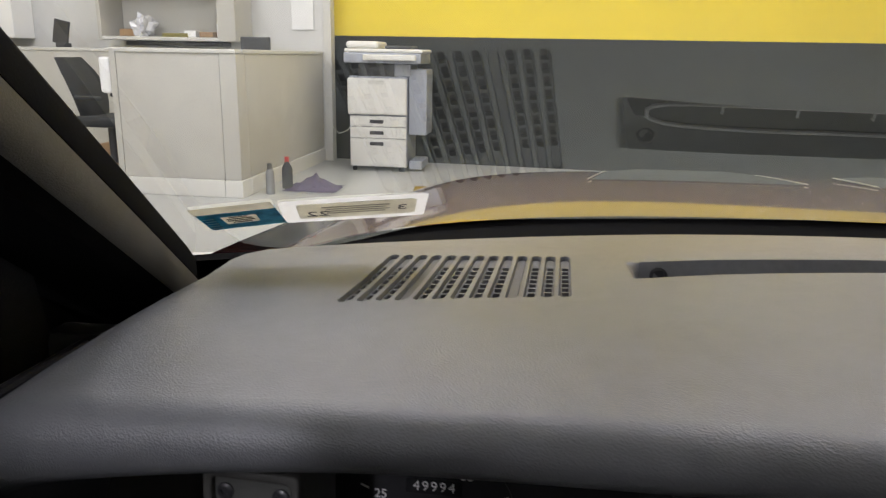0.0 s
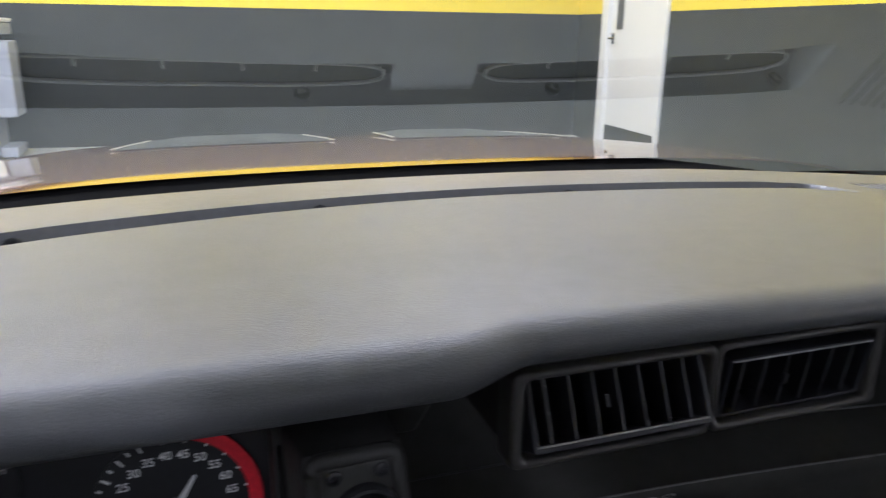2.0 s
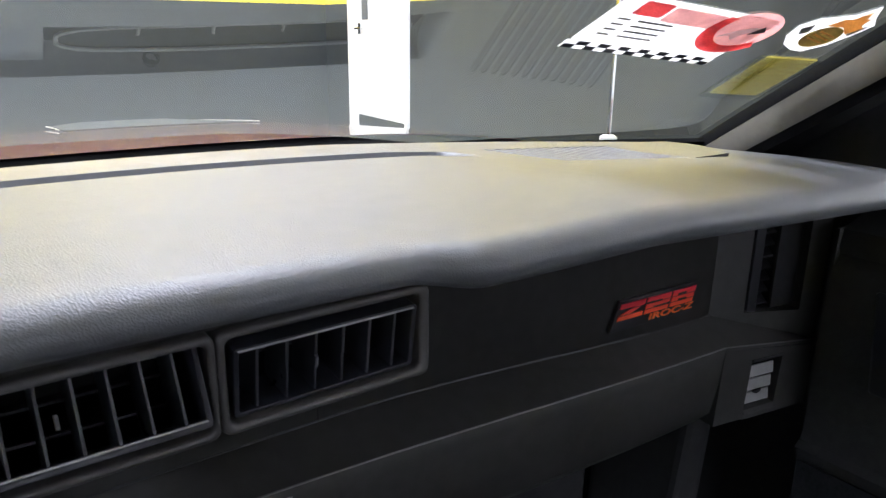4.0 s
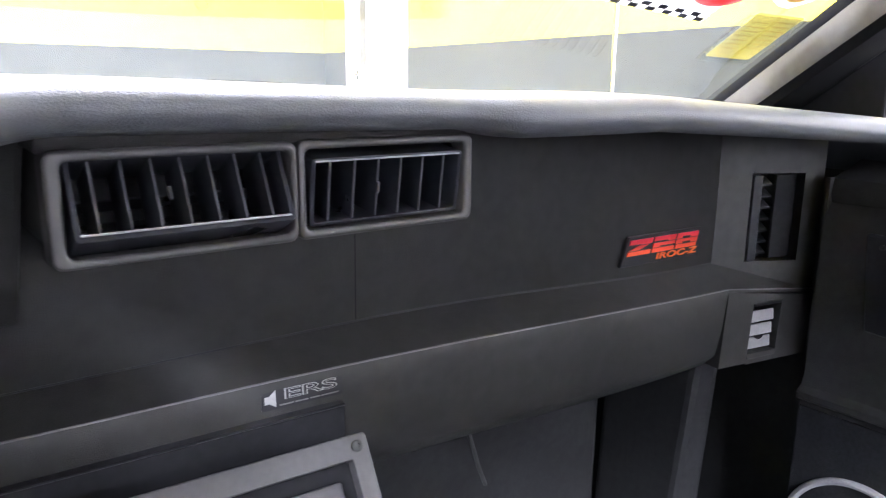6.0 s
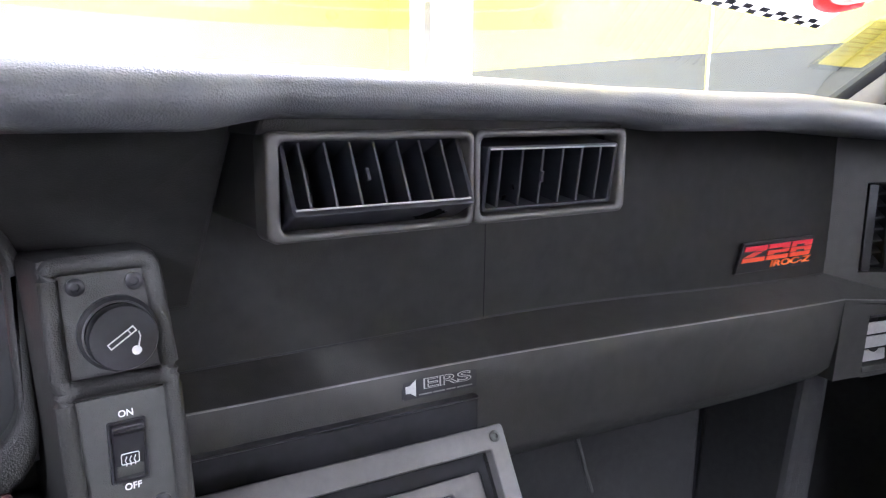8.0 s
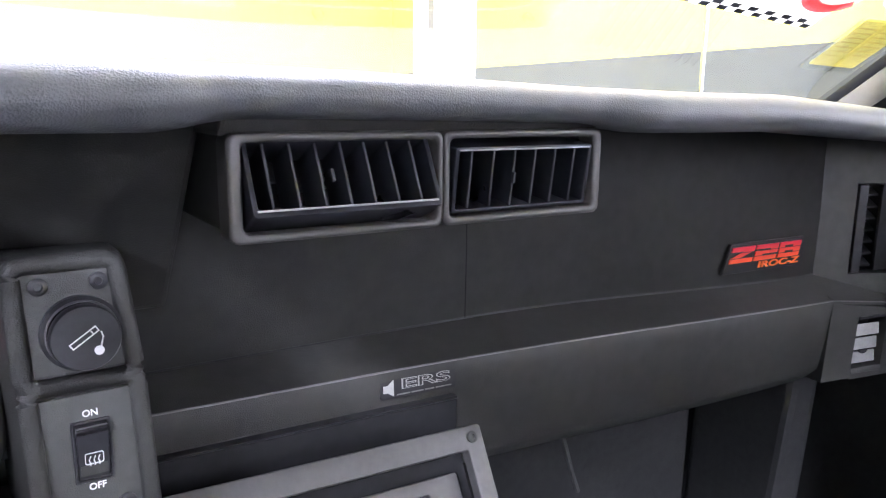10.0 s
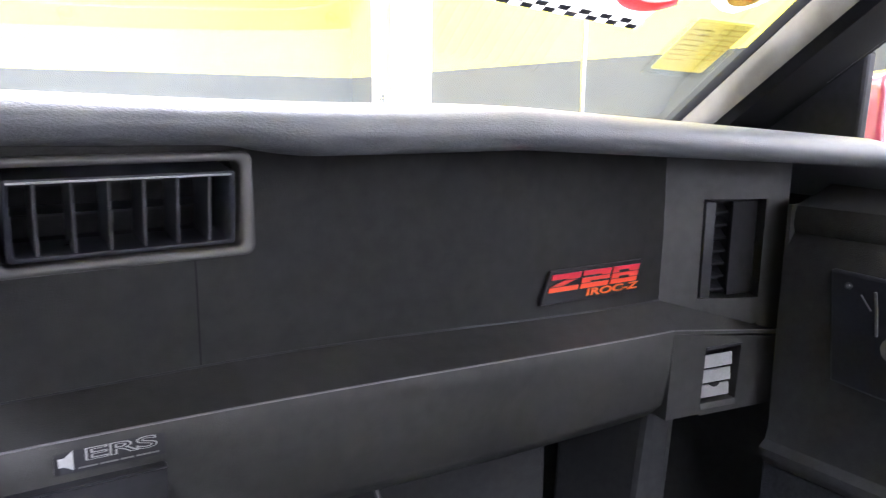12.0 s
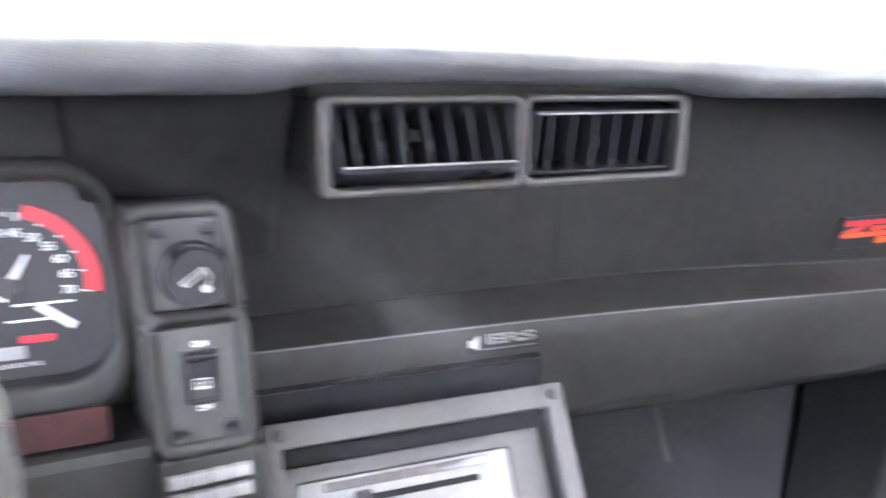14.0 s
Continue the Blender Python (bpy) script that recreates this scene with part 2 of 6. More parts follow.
def lathe(profile, axis_m, n=32):
    """Profile of (radius, height) turned about the z axis of the matrix axis_m."""
    rows = []
    for r, z in profile:
        rows.append([axis_m @ Vector((r * math.cos(2 * math.pi * k / n), r * math.sin(2 * math.pi * k / n), z)) for k in range(n)])
    bm = grid(rows, True)
    bm.verts.ensure_lookup_table()
    if profile[0][0] > 1e-5:
        bm.faces.new([bm.verts[k] for k in range(n)])
    if profile[-1][0] > 1e-5:
        o = (len(profile) - 1) * n
        bm.faces.new([bm.verts[o + k] for k in range(n)])
    bmesh.ops.remove_doubles(bm, verts=bm.verts, dist=1e-6)
    return bm


def tube(path, r, n=10, closed=False):
    """Round bar along a list of points."""
    pts = [Vector(p) for p in path]
    rows = []
    m = len(pts)
    up = Vector((0, 0, 1))
    for i, p in enumerate(pts):
        a = pts[(i - 1) % m] if closed or i else pts[0]
        b = pts[(i + 1) % m] if closed or i < m - 1 else pts[-1]
        d = (b - a).normalized()
        u = d.cross(up)
        if u.length < 1e-3:
            u = d.cross(Vector((1, 0, 0)))
        u.normalize()
        w = d.cross(u)
        rr = r[i] if isinstance(r, (list, tuple)) else r
        rows.append([p + rr * (math.cos(2 * math.pi * k / n) * u + math.sin(2 * math.pi * k / n) * w) for k in range(n)])
    if closed:
        rows.append(rows[0])
        bm = grid(rows, True)
        bmesh.ops.remove_doubles(bm, verts=bm.verts, dist=1e-6)
        return bm
    bm = grid(rows, True)
    bm.verts.ensure_lookup_table()
    bm.faces.new([bm.verts[k] for k in range(n)])
    o = (m - 1) * n
    bm.faces.new([bm.verts[o + k] for k in range(n)])
    return bm


def plate(outline, m, depth, bevel=0.0):
    """Flat outline of (u, v) raised to a slab of the given depth along the z axis of m."""
    bm = bmesh.new()
    lo = [bm.verts.new(m @ Vector((u, v, 0))) for u, v in outline]
    hi = [bm.verts.new(m @ Vector((u, v, depth))) for u, v in outline]
    bm.faces.new(lo[::-1])
    top = bm.faces.new(hi)
    n = len(lo)
    for k in range(n):
        bm.faces.new((lo[k], lo[(k + 1) % n], hi[(k + 1) % n], hi[k]))
    bmesh.ops.recalc_face_normals(bm, faces=bm.faces)
    if bevel:
        bmesh.ops.bevel(bm, geom=list(top.edges), offset=bevel, segments=2, affect="EDGES", profile=0.5)
    return bm


def rounded(w, h, r, n=5, cx=0.0, cy=0.0):
    """Outline of a rectangle with rounded corners."""
    pts = []
    for sx, sy, a in ((1, 1, 0), (-1, 1, 90), (-1, -1, 180), (1, -1, 270)):
        for k in range(n + 1):
            t = radians(a + 90 * k / n)
            pts.append((cx + sx * (w / 2 - r) + r * math.cos(t), cy + sy * (h / 2 - r) + r * math.sin(t)))
    return pts


def ring(outer, inner, m, depth, bevel=0.0):
    """Frame between two outlines with equal counts of points, raised along the z axis of m."""
    n = len(outer)
    rows = [[m @ Vector((*p, 0)) for p in outer], [m @ Vector((*p, depth)) for p in outer],
            [m @ Vector((*p, depth)) for p in inner], [m @ Vector((*p, 0)) for p in inner]]
    if bevel:
        def toward(a, b, d):
            out = []
            for p, q in zip(a, b):
                v = Vector((q[0] - p[0], q[1] - p[1]))
                v = v.normalized() * d if v.length > 1e-9 else v
                out.append((p[0] + v.x, p[1] + v.y))
            return out
        arcs = [(bevel * (1 - math.cos(radians(a))), depth - bevel * (1 - math.sin(radians(a)))) for a in (0, 30, 60, 90)]
        rows = [rows[0]] + [[m @ Vector((*p, z)) for p in toward(outer, inner, d)] for d, z in arcs] + [[m @ Vector((*p, z)) for p in toward(inner, outer, d)] for d, z in arcs[::-1]] + [rows[3]]
    rows.append(rows[0])
    bm = grid(rows, True)
    bmesh.ops.remove_doubles(bm, verts=bm.verts, dist=1e-7)
    return bm


def text(body, m, size, mat, parent, name="lettering", depth=0.0004, shear=0.0, align="CENTER", spacing=1.0, bold=0.0):
    """Raised lettering in the plane of m, as a mesh."""
    cu = bpy.data.curves.new(name, "FONT")
    cu.body, cu.size, cu.extrude, cu.shear = body, size, depth, shear
    cu.align_x, cu.align_y, cu.space_character, cu.offset = align, "CENTER", spacing, bold
    tmp = bpy.data.objects.new(name, cu)
    scene.collection.objects.link(tmp)
    dg = bpy.context.evaluated_depsgraph_get()
    me = bpy.data.meshes.new_from_object(tmp.evaluated_get(dg))
    bpy.data.objects.remove(tmp)
    bpy.data.curves.remove(cu)
    me.transform(m)
    me.materials.clear()
    me.materials.append(mat)
    me.name = name
    ob = new(name, me)
    if parent:
        ob.parent = parent
        ob.matrix_parent_inverse = parent.matrix_world.inverted()
    return ob


def face_frame(o, right, up):
    """Matrix with its x along right, y along up, z out of the face."""
    r = Vector(right).normalized()
    n = r.cross(Vector(up)).normalized()
    u = n.cross(r)
    return Matrix(((r.x, u.x, n.x, o[0]), (r.y, u.y, n.y, o[1]), (r.z, u.z, n.z, o[2]), (0, 0, 0, 1)))


def smoothstep(a, b, x):
    t = min(1.0, max(0.0, (x - a) / (b - a)))
    return t * t * (3 - 2 * t)


# ---- car shape functions ----
def glass_base(x):
    return 0.18 - 0.35 * x * x


def glass_z(x, y):
    return 0.895 + 0.49 * (glass_base(x) - y)


def glass_frame(x, y, turn=0.0):
    """Frame lying on the inner side of the windshield, its z towards the cabin."""
    e = 0.01
    dx = Vector((2 * e, 0, glass_z(x + e, y) - glass_z(x - e, y))).normalized()
    dy = Vector((0, -2 * e, glass_z(x, y - e) - glass_z(x, y + e))).normalized()
    n = dx.cross(dy).normalized()
    if n.z > 0:
        n = -n
    up = n.cross(dx)
    m = Matrix(((dx.x, up.x, n.x, x), (dx.y, up.y, n.y, y), (dx.z, up.z, n.z, glass_z(x, y) - 0.0008), (0, 0, 0, 1)))
    return m @ Matrix.Rotation(radians(turn), 4, "Z")


def hood_z(x, y):
    u, v = y - 0.235, x - 0.06
    return 0.8935 - 0.052 * u - 0.042 * u * u - 0.012 * v * v - 0.13 * v ** 4 - 0.45 * max(0, abs(x) - 0.6) ** 2


# ======== the hall ========
YELLOW_Z = 1.225
WALL_A, WALL_B = Vector((-9.0, 7.205, 0)), Vector((3.635, 6.25 + 0.2, 0))
BACK_U = (WALL_B - WALL_A).normalized()
BACK_N = Vector((BACK_U.y, -BACK_U.x, 0))
SIDE_U = BACK_N
HALL_H = CEILING_Z


def wall(name, a, b, z0, z1, mat, thick=0.15, out=None, label=""):
    """Upright slab from a to b; out points away from the hall."""
    o = Vector(out) * thick
    a, b = Vector(a), Vector(b)
    c = [(a.x, a.y, z0), (b.x, b.y, z0), (b.x, b.y, z1), (a.x, a.y, z1)]
    back = [(p[0] + o.x, p[1] + o.y, p[2]) for p in c]
    return tagged(part(name, hull_box(c + back), mat), label, "wall", kind="structure")


DOOR_0, DOOR_1 = 0.56, 1.69
p_corner = WALL_B
side_end = WALL_B + SIDE_U * 16
wall("wall_back_lower", WALL_A, WALL_B, 0, YELLOW_Z, GREY_WALL, 0.15, -BACK_N, "charcoal painted lower part of the hall wall")
wall("wall_back_upper", WALL_A, WALL_B, YELLOW_Z, HALL_H, YELLOW_WALL, 0.15, -BACK_N, "bright yellow painted upper part of the hall wall")
sa, sb = p_corner + SIDE_U * DOOR_0, p_corner + SIDE_U * DOOR_1
side_mid = p_corner + SIDE_U * 6.0
for tag, a, b in (("near_corner", p_corner, sa), ("long", sb, side_mid)):
    wall("wall_side_lower_" + tag, a, b, 0, YELLOW_Z, GREY_WALL, 0.15, BACK_U, "charcoal painted lower part of the side wall")
    wall("wall_side_upper_" + tag, a, b, YELLOW_Z, HALL_H, YELLOW_WALL, 0.15, BACK_U, "bright yellow painted upper part of the side wall")
wall("wall_side_over_door", sa, sb, 2.12, HALL_H, YELLOW_WALL, 0.15, BACK_U, "yellow wall above the white door")
wall("wall_side_rear", side_mid, side_end, 0, HALL_H, WHITE_WALL, 0.15, BACK_U, "off-white rear part of the side wall")
left_a = WALL_A
left_b = WALL_A + SIDE_U * 16
# Left wall is unseen; charcoal and yellow hold its bounce light down.
wall("wall_left_lower", left_a, left_b, 0, YELLOW_Z, GREY_WALL, 0.15, -BACK_U, "charcoal lower part of the assumed far side wall")
wall("wall_left_upper", left_a, left_b, YELLOW_Z, HALL_H, YELLOW_WALL, 0.15, -BACK_U, "bright yellow upper part of the assumed far side wall")
# Rear wall is unseen as well, off-white to throw light into the cabin.
wall("wall_rear_lower", left_b, side_end, 0, YELLOW_Z, WHITE_WALL, 0.15, BACK_N, "assumed off-white lower rear wall")
wall("wall_rear_upper", left_b, side_end, YELLOW_Z, HALL_H, WHITE_WALL, 0.15, BACK_N, "assumed off-white upper rear wall")
tagged(part("floor", box((-2.5, -1.5, -0.05), (20, 22, 0.1)), CONCRETE), "polished grey concrete floor with stains", "floor", kind="structure")
tagged(part("ceiling", box((-2.5, -1.5, CEILING_Z + 0.05), (20, 22, 0.1)), CEILING), "white painted hall ceiling", "ceiling", kind="structure")


def hall_light(x, y, power, tone):
    t = thing("ceiling_light", "assumed long white fluorescent ceiling light, out of view", "ceiling light", "ceiling lights", (x, y, CEILING_Z))
    part("housing", box((x, y, CEILING_Z - 0.03), (0.36, 2.6, 0.06), 0.01), PALE_METAL, t)
    part("diffuser", box((x, y, CEILING_Z - 0.075), (0.30, 2.5, 0.03), 0.008), LAMP_GLOW, t)
    la = bpy.data.lights.new("tube_light", "AREA")
    la.shape, la.size, la.size_y, la.energy, la.color = "RECTANGLE", 0.3, 2.5, power, tone
    lo = new("tube_light", la)
    lo.matrix_world = pose(x, y, CEILING_Z - 0.1)
    lo.parent = t
    lo.matrix_parent_inverse = t.matrix_world.inverted()


# Unseen, assumed lamps; rear rows weighted per column to light the cabin.
for lx, cw, dim in ((-7.0, 0.8, 0.06), (-4.2, 1.0, 1.6), (-1.4, 0.95, 2.5), (1.4, 0.95, 0.03)):
    for ly, rw in ((5.4, 0.8), (2.3, 1.8), (-4.6, 1.7), (-7.4, 2.0)):
        hall_light(lx, ly, LAMP_POWER * rw * (cw if ly > 0 else dim), (0.93, 0.97, 1.0) if ly > 0 else (0.90, 0.95, 1.0))

# white door in the side wall
door = thing("door_1", "white painted door, closed, with a narrow glazed slot and lever handle", "door", at=tuple(p_corner + SIDE_U * (DOOR_0 + DOOR_1) / 2), kind="structure")


def side_box(s0, s1, z0, z1, d0, d1, bevel=0.004):
    """Box on the side wall: s along the wall from the corner, d into the hall."""
    def pt(s, d, z):
        q = p_corner + SIDE_U * s - BACK_U * d
        return (q.x, q.y, z)
    return hull_box([pt(s0, d1, z0), pt(s1, d1, z0), pt(s1, d1, z1), pt(s0, d1, z1), pt(s0, d0, z0), pt(s1, d0, z0), pt(s1, d0, z1), pt(s0, d0, z1)], bevel)


part("frame", side_box(DOOR_0, DOOR_0 + 0.12, 0, 2.12, -0.15, 0.03), WHITE_PAINT, door)
part("frame", side_box(DOOR_1 - 0.05, DOOR_1, 0, 2.12, -0.15, 0.03), WHITE_PAINT, door)
part("frame", side_box(DOOR_0 + 0.12, DOOR_1 - 0.05, 2.05, 2.12, -0.15, 0.03), WHITE_PAINT, door)
leaf = part("leaf", side_box(DOOR_0 + 0.123, DOOR_1 - 0.053, 0.005, 2.045, -0.05, -0.008), WHITE_PAINT, door)
part("kick_plate", side_box(DOOR_0 + 0.16, DOOR_1 - 0.055, 0.01, 0.2, -0.006, 0.004, 0.001), GREY_WALL, leaf, "charcoal kick plate")
part("glazed_slot", side_box(DOOR_0 + 0.24, DOOR_0 + 0.36, 1.08, 1.9, -0.006, -0.002, 0.001), GREY_INK, leaf, "narrow dark pane")
part("handle_rose", side_box(DOOR_0 + 0.17, DOOR_0 + 0.22, 0.95, 1.05, -0.006, 0.006), CHROME, leaf)
part("lever_handle", side_box(DOOR_0 + 0.17, DOOR_0 + 0.30, 0.99, 1.01, 0.02, 0.045, 0.004), CHROME, leaf)
part("baseboard", side_box(DOOR_1 + 0.01, 5.98, 0, 0.09, 0.002, 0.012), COPIER_DARK)["kind"] = "structure"


# ======== office corner ========
def prism(x0, x1, y0, y1, z0, z1, bevel=0.006):
    return box(((x0 + x1) / 2, (y0 + y1) / 2, (z0 + z1) / 2), (x1 - x0, y1 - y0, z1 - z0), bevel)


cub = thing("office_partition", "beige fabric cubicle partition with pale metal trim and white kick base", "partition", at=(-2.65, 4.6, 0))
part("panel", prism(-3.55, -2.76, 4.56, 4.64, 0.13, 1.04), FABRIC, cub)
part("panel", prism(-2.71, -2.63, 4.72, 6.62, 0.13, 1.04), FABRIC, cub)
part("corner_post", prism(-2.757, -2.63, 4.555, 4.715, 0.13, 1.04), FABRIC, cub)
part("kick_base", prism(-2.757, -2.62, 4.545, 4.717, 0.0, 0.13), COPIER_WHITE, cub)
part("white_cloth", prism(-3.70, -3.61, 4.57, 4.63, 0.74, 1.0, 0.02), PAPER, cub, "white cloth hung on the partition end")
part("top_cap", prism(-3.56, -2.63, 4.545, 4.655, 1.04, 1.07), PALE_METAL, cub)
part("top_cap", prism(-2.72, -2.62, 4.66, 6.62, 1.04, 1.07), PALE_METAL, cub)
part("kick_base", prism(-3.55, -2.76, 4.545, 4.655, 0.0, 0.13), COPIER_WHITE, cub)
part("kick_base", prism(-2.715, -2.62, 4.72, 6.62, 0.0, 0.13), COPIER_WHITE, cub)
part("end_post", prism(-3.60, -3.552, 4.555, 4.645, 0.0, 1.07), FABRIC, cub)
cub2 = thing("office_partition", "low beige fabric partition behind the office chair", "partition", at=(-5.0, 6.1, 0))
part("panel", prism(-6.8, -3.9, 6.06, 6.14, 0.1, 1.03), FABRIC, cub2)
part("top_cap", prism(-6.8, -3.9, 6.05, 6.15, 1.03, 1.06), PALE_METAL, cub2)
part("kick_base", prism(-6.8, -3.9, 6.05, 6.15, 0.0, 0.1), COPIER_WHITE, cub2)
high = thing("office_wall_panel", "tall pale grey panel wall behind the desk", "partition", at=(-4, 6.7, 0))
part("panel", prism(-8.5, -2.62, 6.66, 6.74, 0.0, 2.4), WHITE_WALL, high)
part("end_trim", prism(-2.618, -2.54, 6.62, 6.745, 0.0, 2.4), PALE_METAL, high)

shelf = thing("overhead_bin", "open beige overhead shelf unit holding odds and ends", "shelf", at=(-3.85, 6.3, 1.16))
part("bottom", prism(-4.700, -3.530, 6.25, 6.655, 1.140, 1.175), PALE_METAL, shelf)
part("side_panel", prism(-4.740, -4.702, 6.25, 6.655, 1.140, 1.710), FABRIC, shelf)
part("side_panel", prism(-3.528, -3.350, 6.25, 6.655, 1.140, 1.710), FABRIC, shelf)
part("top", prism(-4.740, -3.350, 6.25, 6.655, 1.712, 1.740), PALE_METAL, shelf)
part("back", prism(-4.700, -3.530, 6.635, 6.655, 1.177, 1.710), FABRIC, shelf)
part("task_light", prism(-4.550, -3.550, 6.40, 6.6, 1.095, 1.138), COPIER_DARK, shelf, "dark under-shelf strip")

bag = bmesh.new()
bmesh.ops.create_icosphere(bag, subdivisions=3, radius=0.14)
for v in bag.verts:
    v.co *= 0.8 + 0.55 * noise.noise(v.co * 16)
    v.co.z = max(-0.085, v.co.z)
bmesh.ops.translate(bag, vec=(-4.37, 6.42, 1.262), verts=bag.verts)
tagged(part("plastic_bag", bag, BAG), "crumpled clear plastic bag lying on the shelf", "plastic bag")
for i, (bx, w, d, hgt, m_, lab) in enumerate((
        (-4.25, 0.16, 0.1, 0.07, CARDBOARD, "small orange-brown packet on the overhead shelf"),
        (-3.75, 0.26, 0.14, 0.035, CARD_YELLOW, "flat yellow packet on the overhead shelf"),
        (-3.60, 0.12, 0.12, 0.06, PAPER, "small white box on the overhead shelf"),
        (-3.44, 0.14, 0.1, 0.05, CARDBOARD, "small brown carton on the overhead shelf"))):
    tagged(part("packet", box((bx - 0.25, 6.4, 1.177 + hgt / 2), (w, d, hgt), 0.008), m_), lab, "packet", "odds and ends on the shelf")
bottle = lathe([(0.001, 0), (0.03, 0.0), (0.03, 0.13), (0.012, 0.17), (0.012, 0.20), (0.001, 0.2)], Matrix.Translation((-3.57, 6.4, 1.177)), 16)
tagged(part("bottle", bottle, PAPER, smooth=True), "small white plastic bottle on the overhead shelf", "bottle")
cup = lathe([(0.001, 0), (0.04, 0), (0.05, 0.16), (0.046, 0.16), (0.037, 0.01), (0.001, 0.01)], Matrix.Translation((-3.12, 6.30, 1.01)), 20)
tagged(part("paper_cup", cup, PAPER, smooth=True), "white paper cup standing at the desk", "cup")
mon = thing("monitor", "black computer monitor on the desk behind the partition", "monitor", at=(-2.9, 6.2, 1.0))
part("screen_case", prism(-3.28, -3.00, 6.18, 6.22, 1.0, 1.185), COPIER_DARK, mon)
part("stand", prism(-3.16, -3.11, 6.17, 6.24, 0.74, 1.0), COPIER_DARK, mon)
part("foot", prism(-3.25, -3.03, 6.1, 6.28, 0.72, 0.74), COPIER_DARK, mon)
desk = thing("desk", "pale worktop fixed inside the cubicle", "desk", at=(-3.2, 6.3, 0))
part("worktop", prism(-4.4, -2.72, 5.9, 6.65, 0.69, 0.72), PALE_METAL, desk)
part("leg", prism(-4.38, -4.33, 5.95, 6.6, 0, 0.69), PALE_METAL, desk)
part("leg", prism(-2.79, -2.74, 5.95, 6.6, 0, 0.69), PALE_METAL, desk)
mon2 = thing("monitor", "thin black screen on the low partition", "monitor", at=(-4.95, 6.1, 1.11))
part("screen_case", box((-5.02, 6.1, 1.20), (0.15, 0.03, 0.22), 0.006, Matrix.Rotation(radians(12), 3, "Y")), COPIER_DARK, mon2)
part("foot", prism(-5.06, -4.96, 6.05, 6.15, 1.062, 1.10), COPIER_DARK, mon2)
tagged(part("wall_notice", prism(-2.94, -2.72, 6.64, 6.655, 1.27, 1.85, 0.002), PAPER), "white sheet pinned on the panel wall", "notice")
tagged(part("wall_cabinet", prism(-6.95, -5.70, 6.35, 6.655, 1.14, 1.8), WHITE_PAINT), "white wall cabinet above the partition", "cabinet")


def office_chair(x, y):
    t = thing("office_chair", "black fabric office chair on a swivel base", "chair", at=(x, y, 0))
    rows = []
    for k in range(13):
        f = k / 12
        z = 0.50 + 0.48 * f
        w = 0.20 + 0.05 * math.sin(math.pi * f) - 0.07 * max(0, f - 0.75)
        c = 0.12 - 0.20 * f + 0.05 * math.sin(math.pi * f)
        rows.append([(x + c + (0.045 - 0.015 * f) * math.cos(a), y + w * math.sin(a), z) for a in [2 * math.pi * j / 14 for j in range(14)]])
    bm = grid(rows, True)
    bm.verts.ensure_lookup_table()
    bm.faces.new([bm.verts[k] for k in range(14)])
    bm.faces.new([bm.verts[12 * 14 + k] for k in range(14)])
    part("backrest", bm, CHAIR_BLACK, t, smooth=True)
    part("seat", box((x + 0.28, y, 0.46), (0.46, 0.48, 0.09), 0.035, seg=3), CHAIR_BLACK, t, smooth=True)
    part("armrest", box((x + 0.25, y - 0.26, 0.66), (0.25, 0.06, 0.035), 0.012), CHAIR_BLACK, t)
    part("armrest", box((x + 0.25, y + 0.26, 0.66), (0.25, 0.06, 0.035), 0.012), CHAIR_BLACK, t)
    part("column", lathe([(0.03, 0.1), (0.03, 0.42)], Matrix.Translation((x + 0.26, y, 0)), 14), COPIER_DARK, t)
    for k in range(5):
        a = 2 * math.pi * k / 5
        leg = part("base_arm", tube([(x + 0.26, y, 0.11), (x + 0.26 + 0.28 * math.cos(a), y + 0.28 * math.sin(a), 0.07)], 0.018, 8), COPIER_DARK, t)
        part("castor", lathe([(0.001, -0.02), (0.028, -0.02), (0.028, 0.02), (0.001, 0.02)], Matrix.Translation((x + 0.26 + 0.28 * math.cos(a), y + 0.28 * math.sin(a), 0.028)) @ Matrix.Rotation(radians(90), 4, "X"), 12), RUBBER, leg)


office_chair(-4.42, 5.4)
carton = thing("carton", "open brown cardboard carton on the floor beside the chair", "box", at=(-4.4, 5.9, 0))
part("walls", prism(-4.55, -4.25, 5.78, 6.02, 0.0, 0.2, 0.003), CARDBOARD, carton)

# copier
cx, cy = -1.96, 6.02
cop = thing("photocopier", "off-white and blue-grey floor-standing photocopier with paper drawers", "photocopier", at=(cx, cy, 0))
x0, x1 = -2.235, -1.68
part("lower_casing", prism(x0 + 0.01, x1 - 0.005, 6.10, 6.55, 0.04, 0.86), COPIER_GREY, cop)
for z0, z1, nm in ((0.045, 0.30, "drawer"), (0.305, 0.405, "drawer"), (0.41, 0.505, "drawer")):
    d = part(nm, prism(x0 + 0.02, x1 - 0.01, 6.075, 6.10, z0, z1, 0.008), COPIER_WHITE, cop)
    zc = z1 - 0.045 if z1 < 0.4 else (z0 + z1) / 2
    part("grip", prism(cx - 0.07, cx + 0.06, 6.069, 6.074, zc - 0.016, zc + 0.016, 0.002), COPIER_DARK, d)
fc = part("front_cover", prism(x0, x1 - 0.008, 6.06, 6.10, 0.52, 0.845, 0.015), COPIER_WHITE, cop)
part("badge_bar", prism(cx - 0.08, cx + 0.07, 6.056, 6.0595, 0.79, 0.825, 0.001), PALE_METAL, fc)
part("side_tray", prism(x1 + 0.002, x1 + 0.17, 6.12, 6.45, 0.34, 0.93, 0.012), COPIER_GREY, cop)
part("side_foot", prism(x1 + 0.004, x1 + 0.13, 6.14, 6.5, 0.02, 0.10, 0.01), COPIER_GREY, cop)
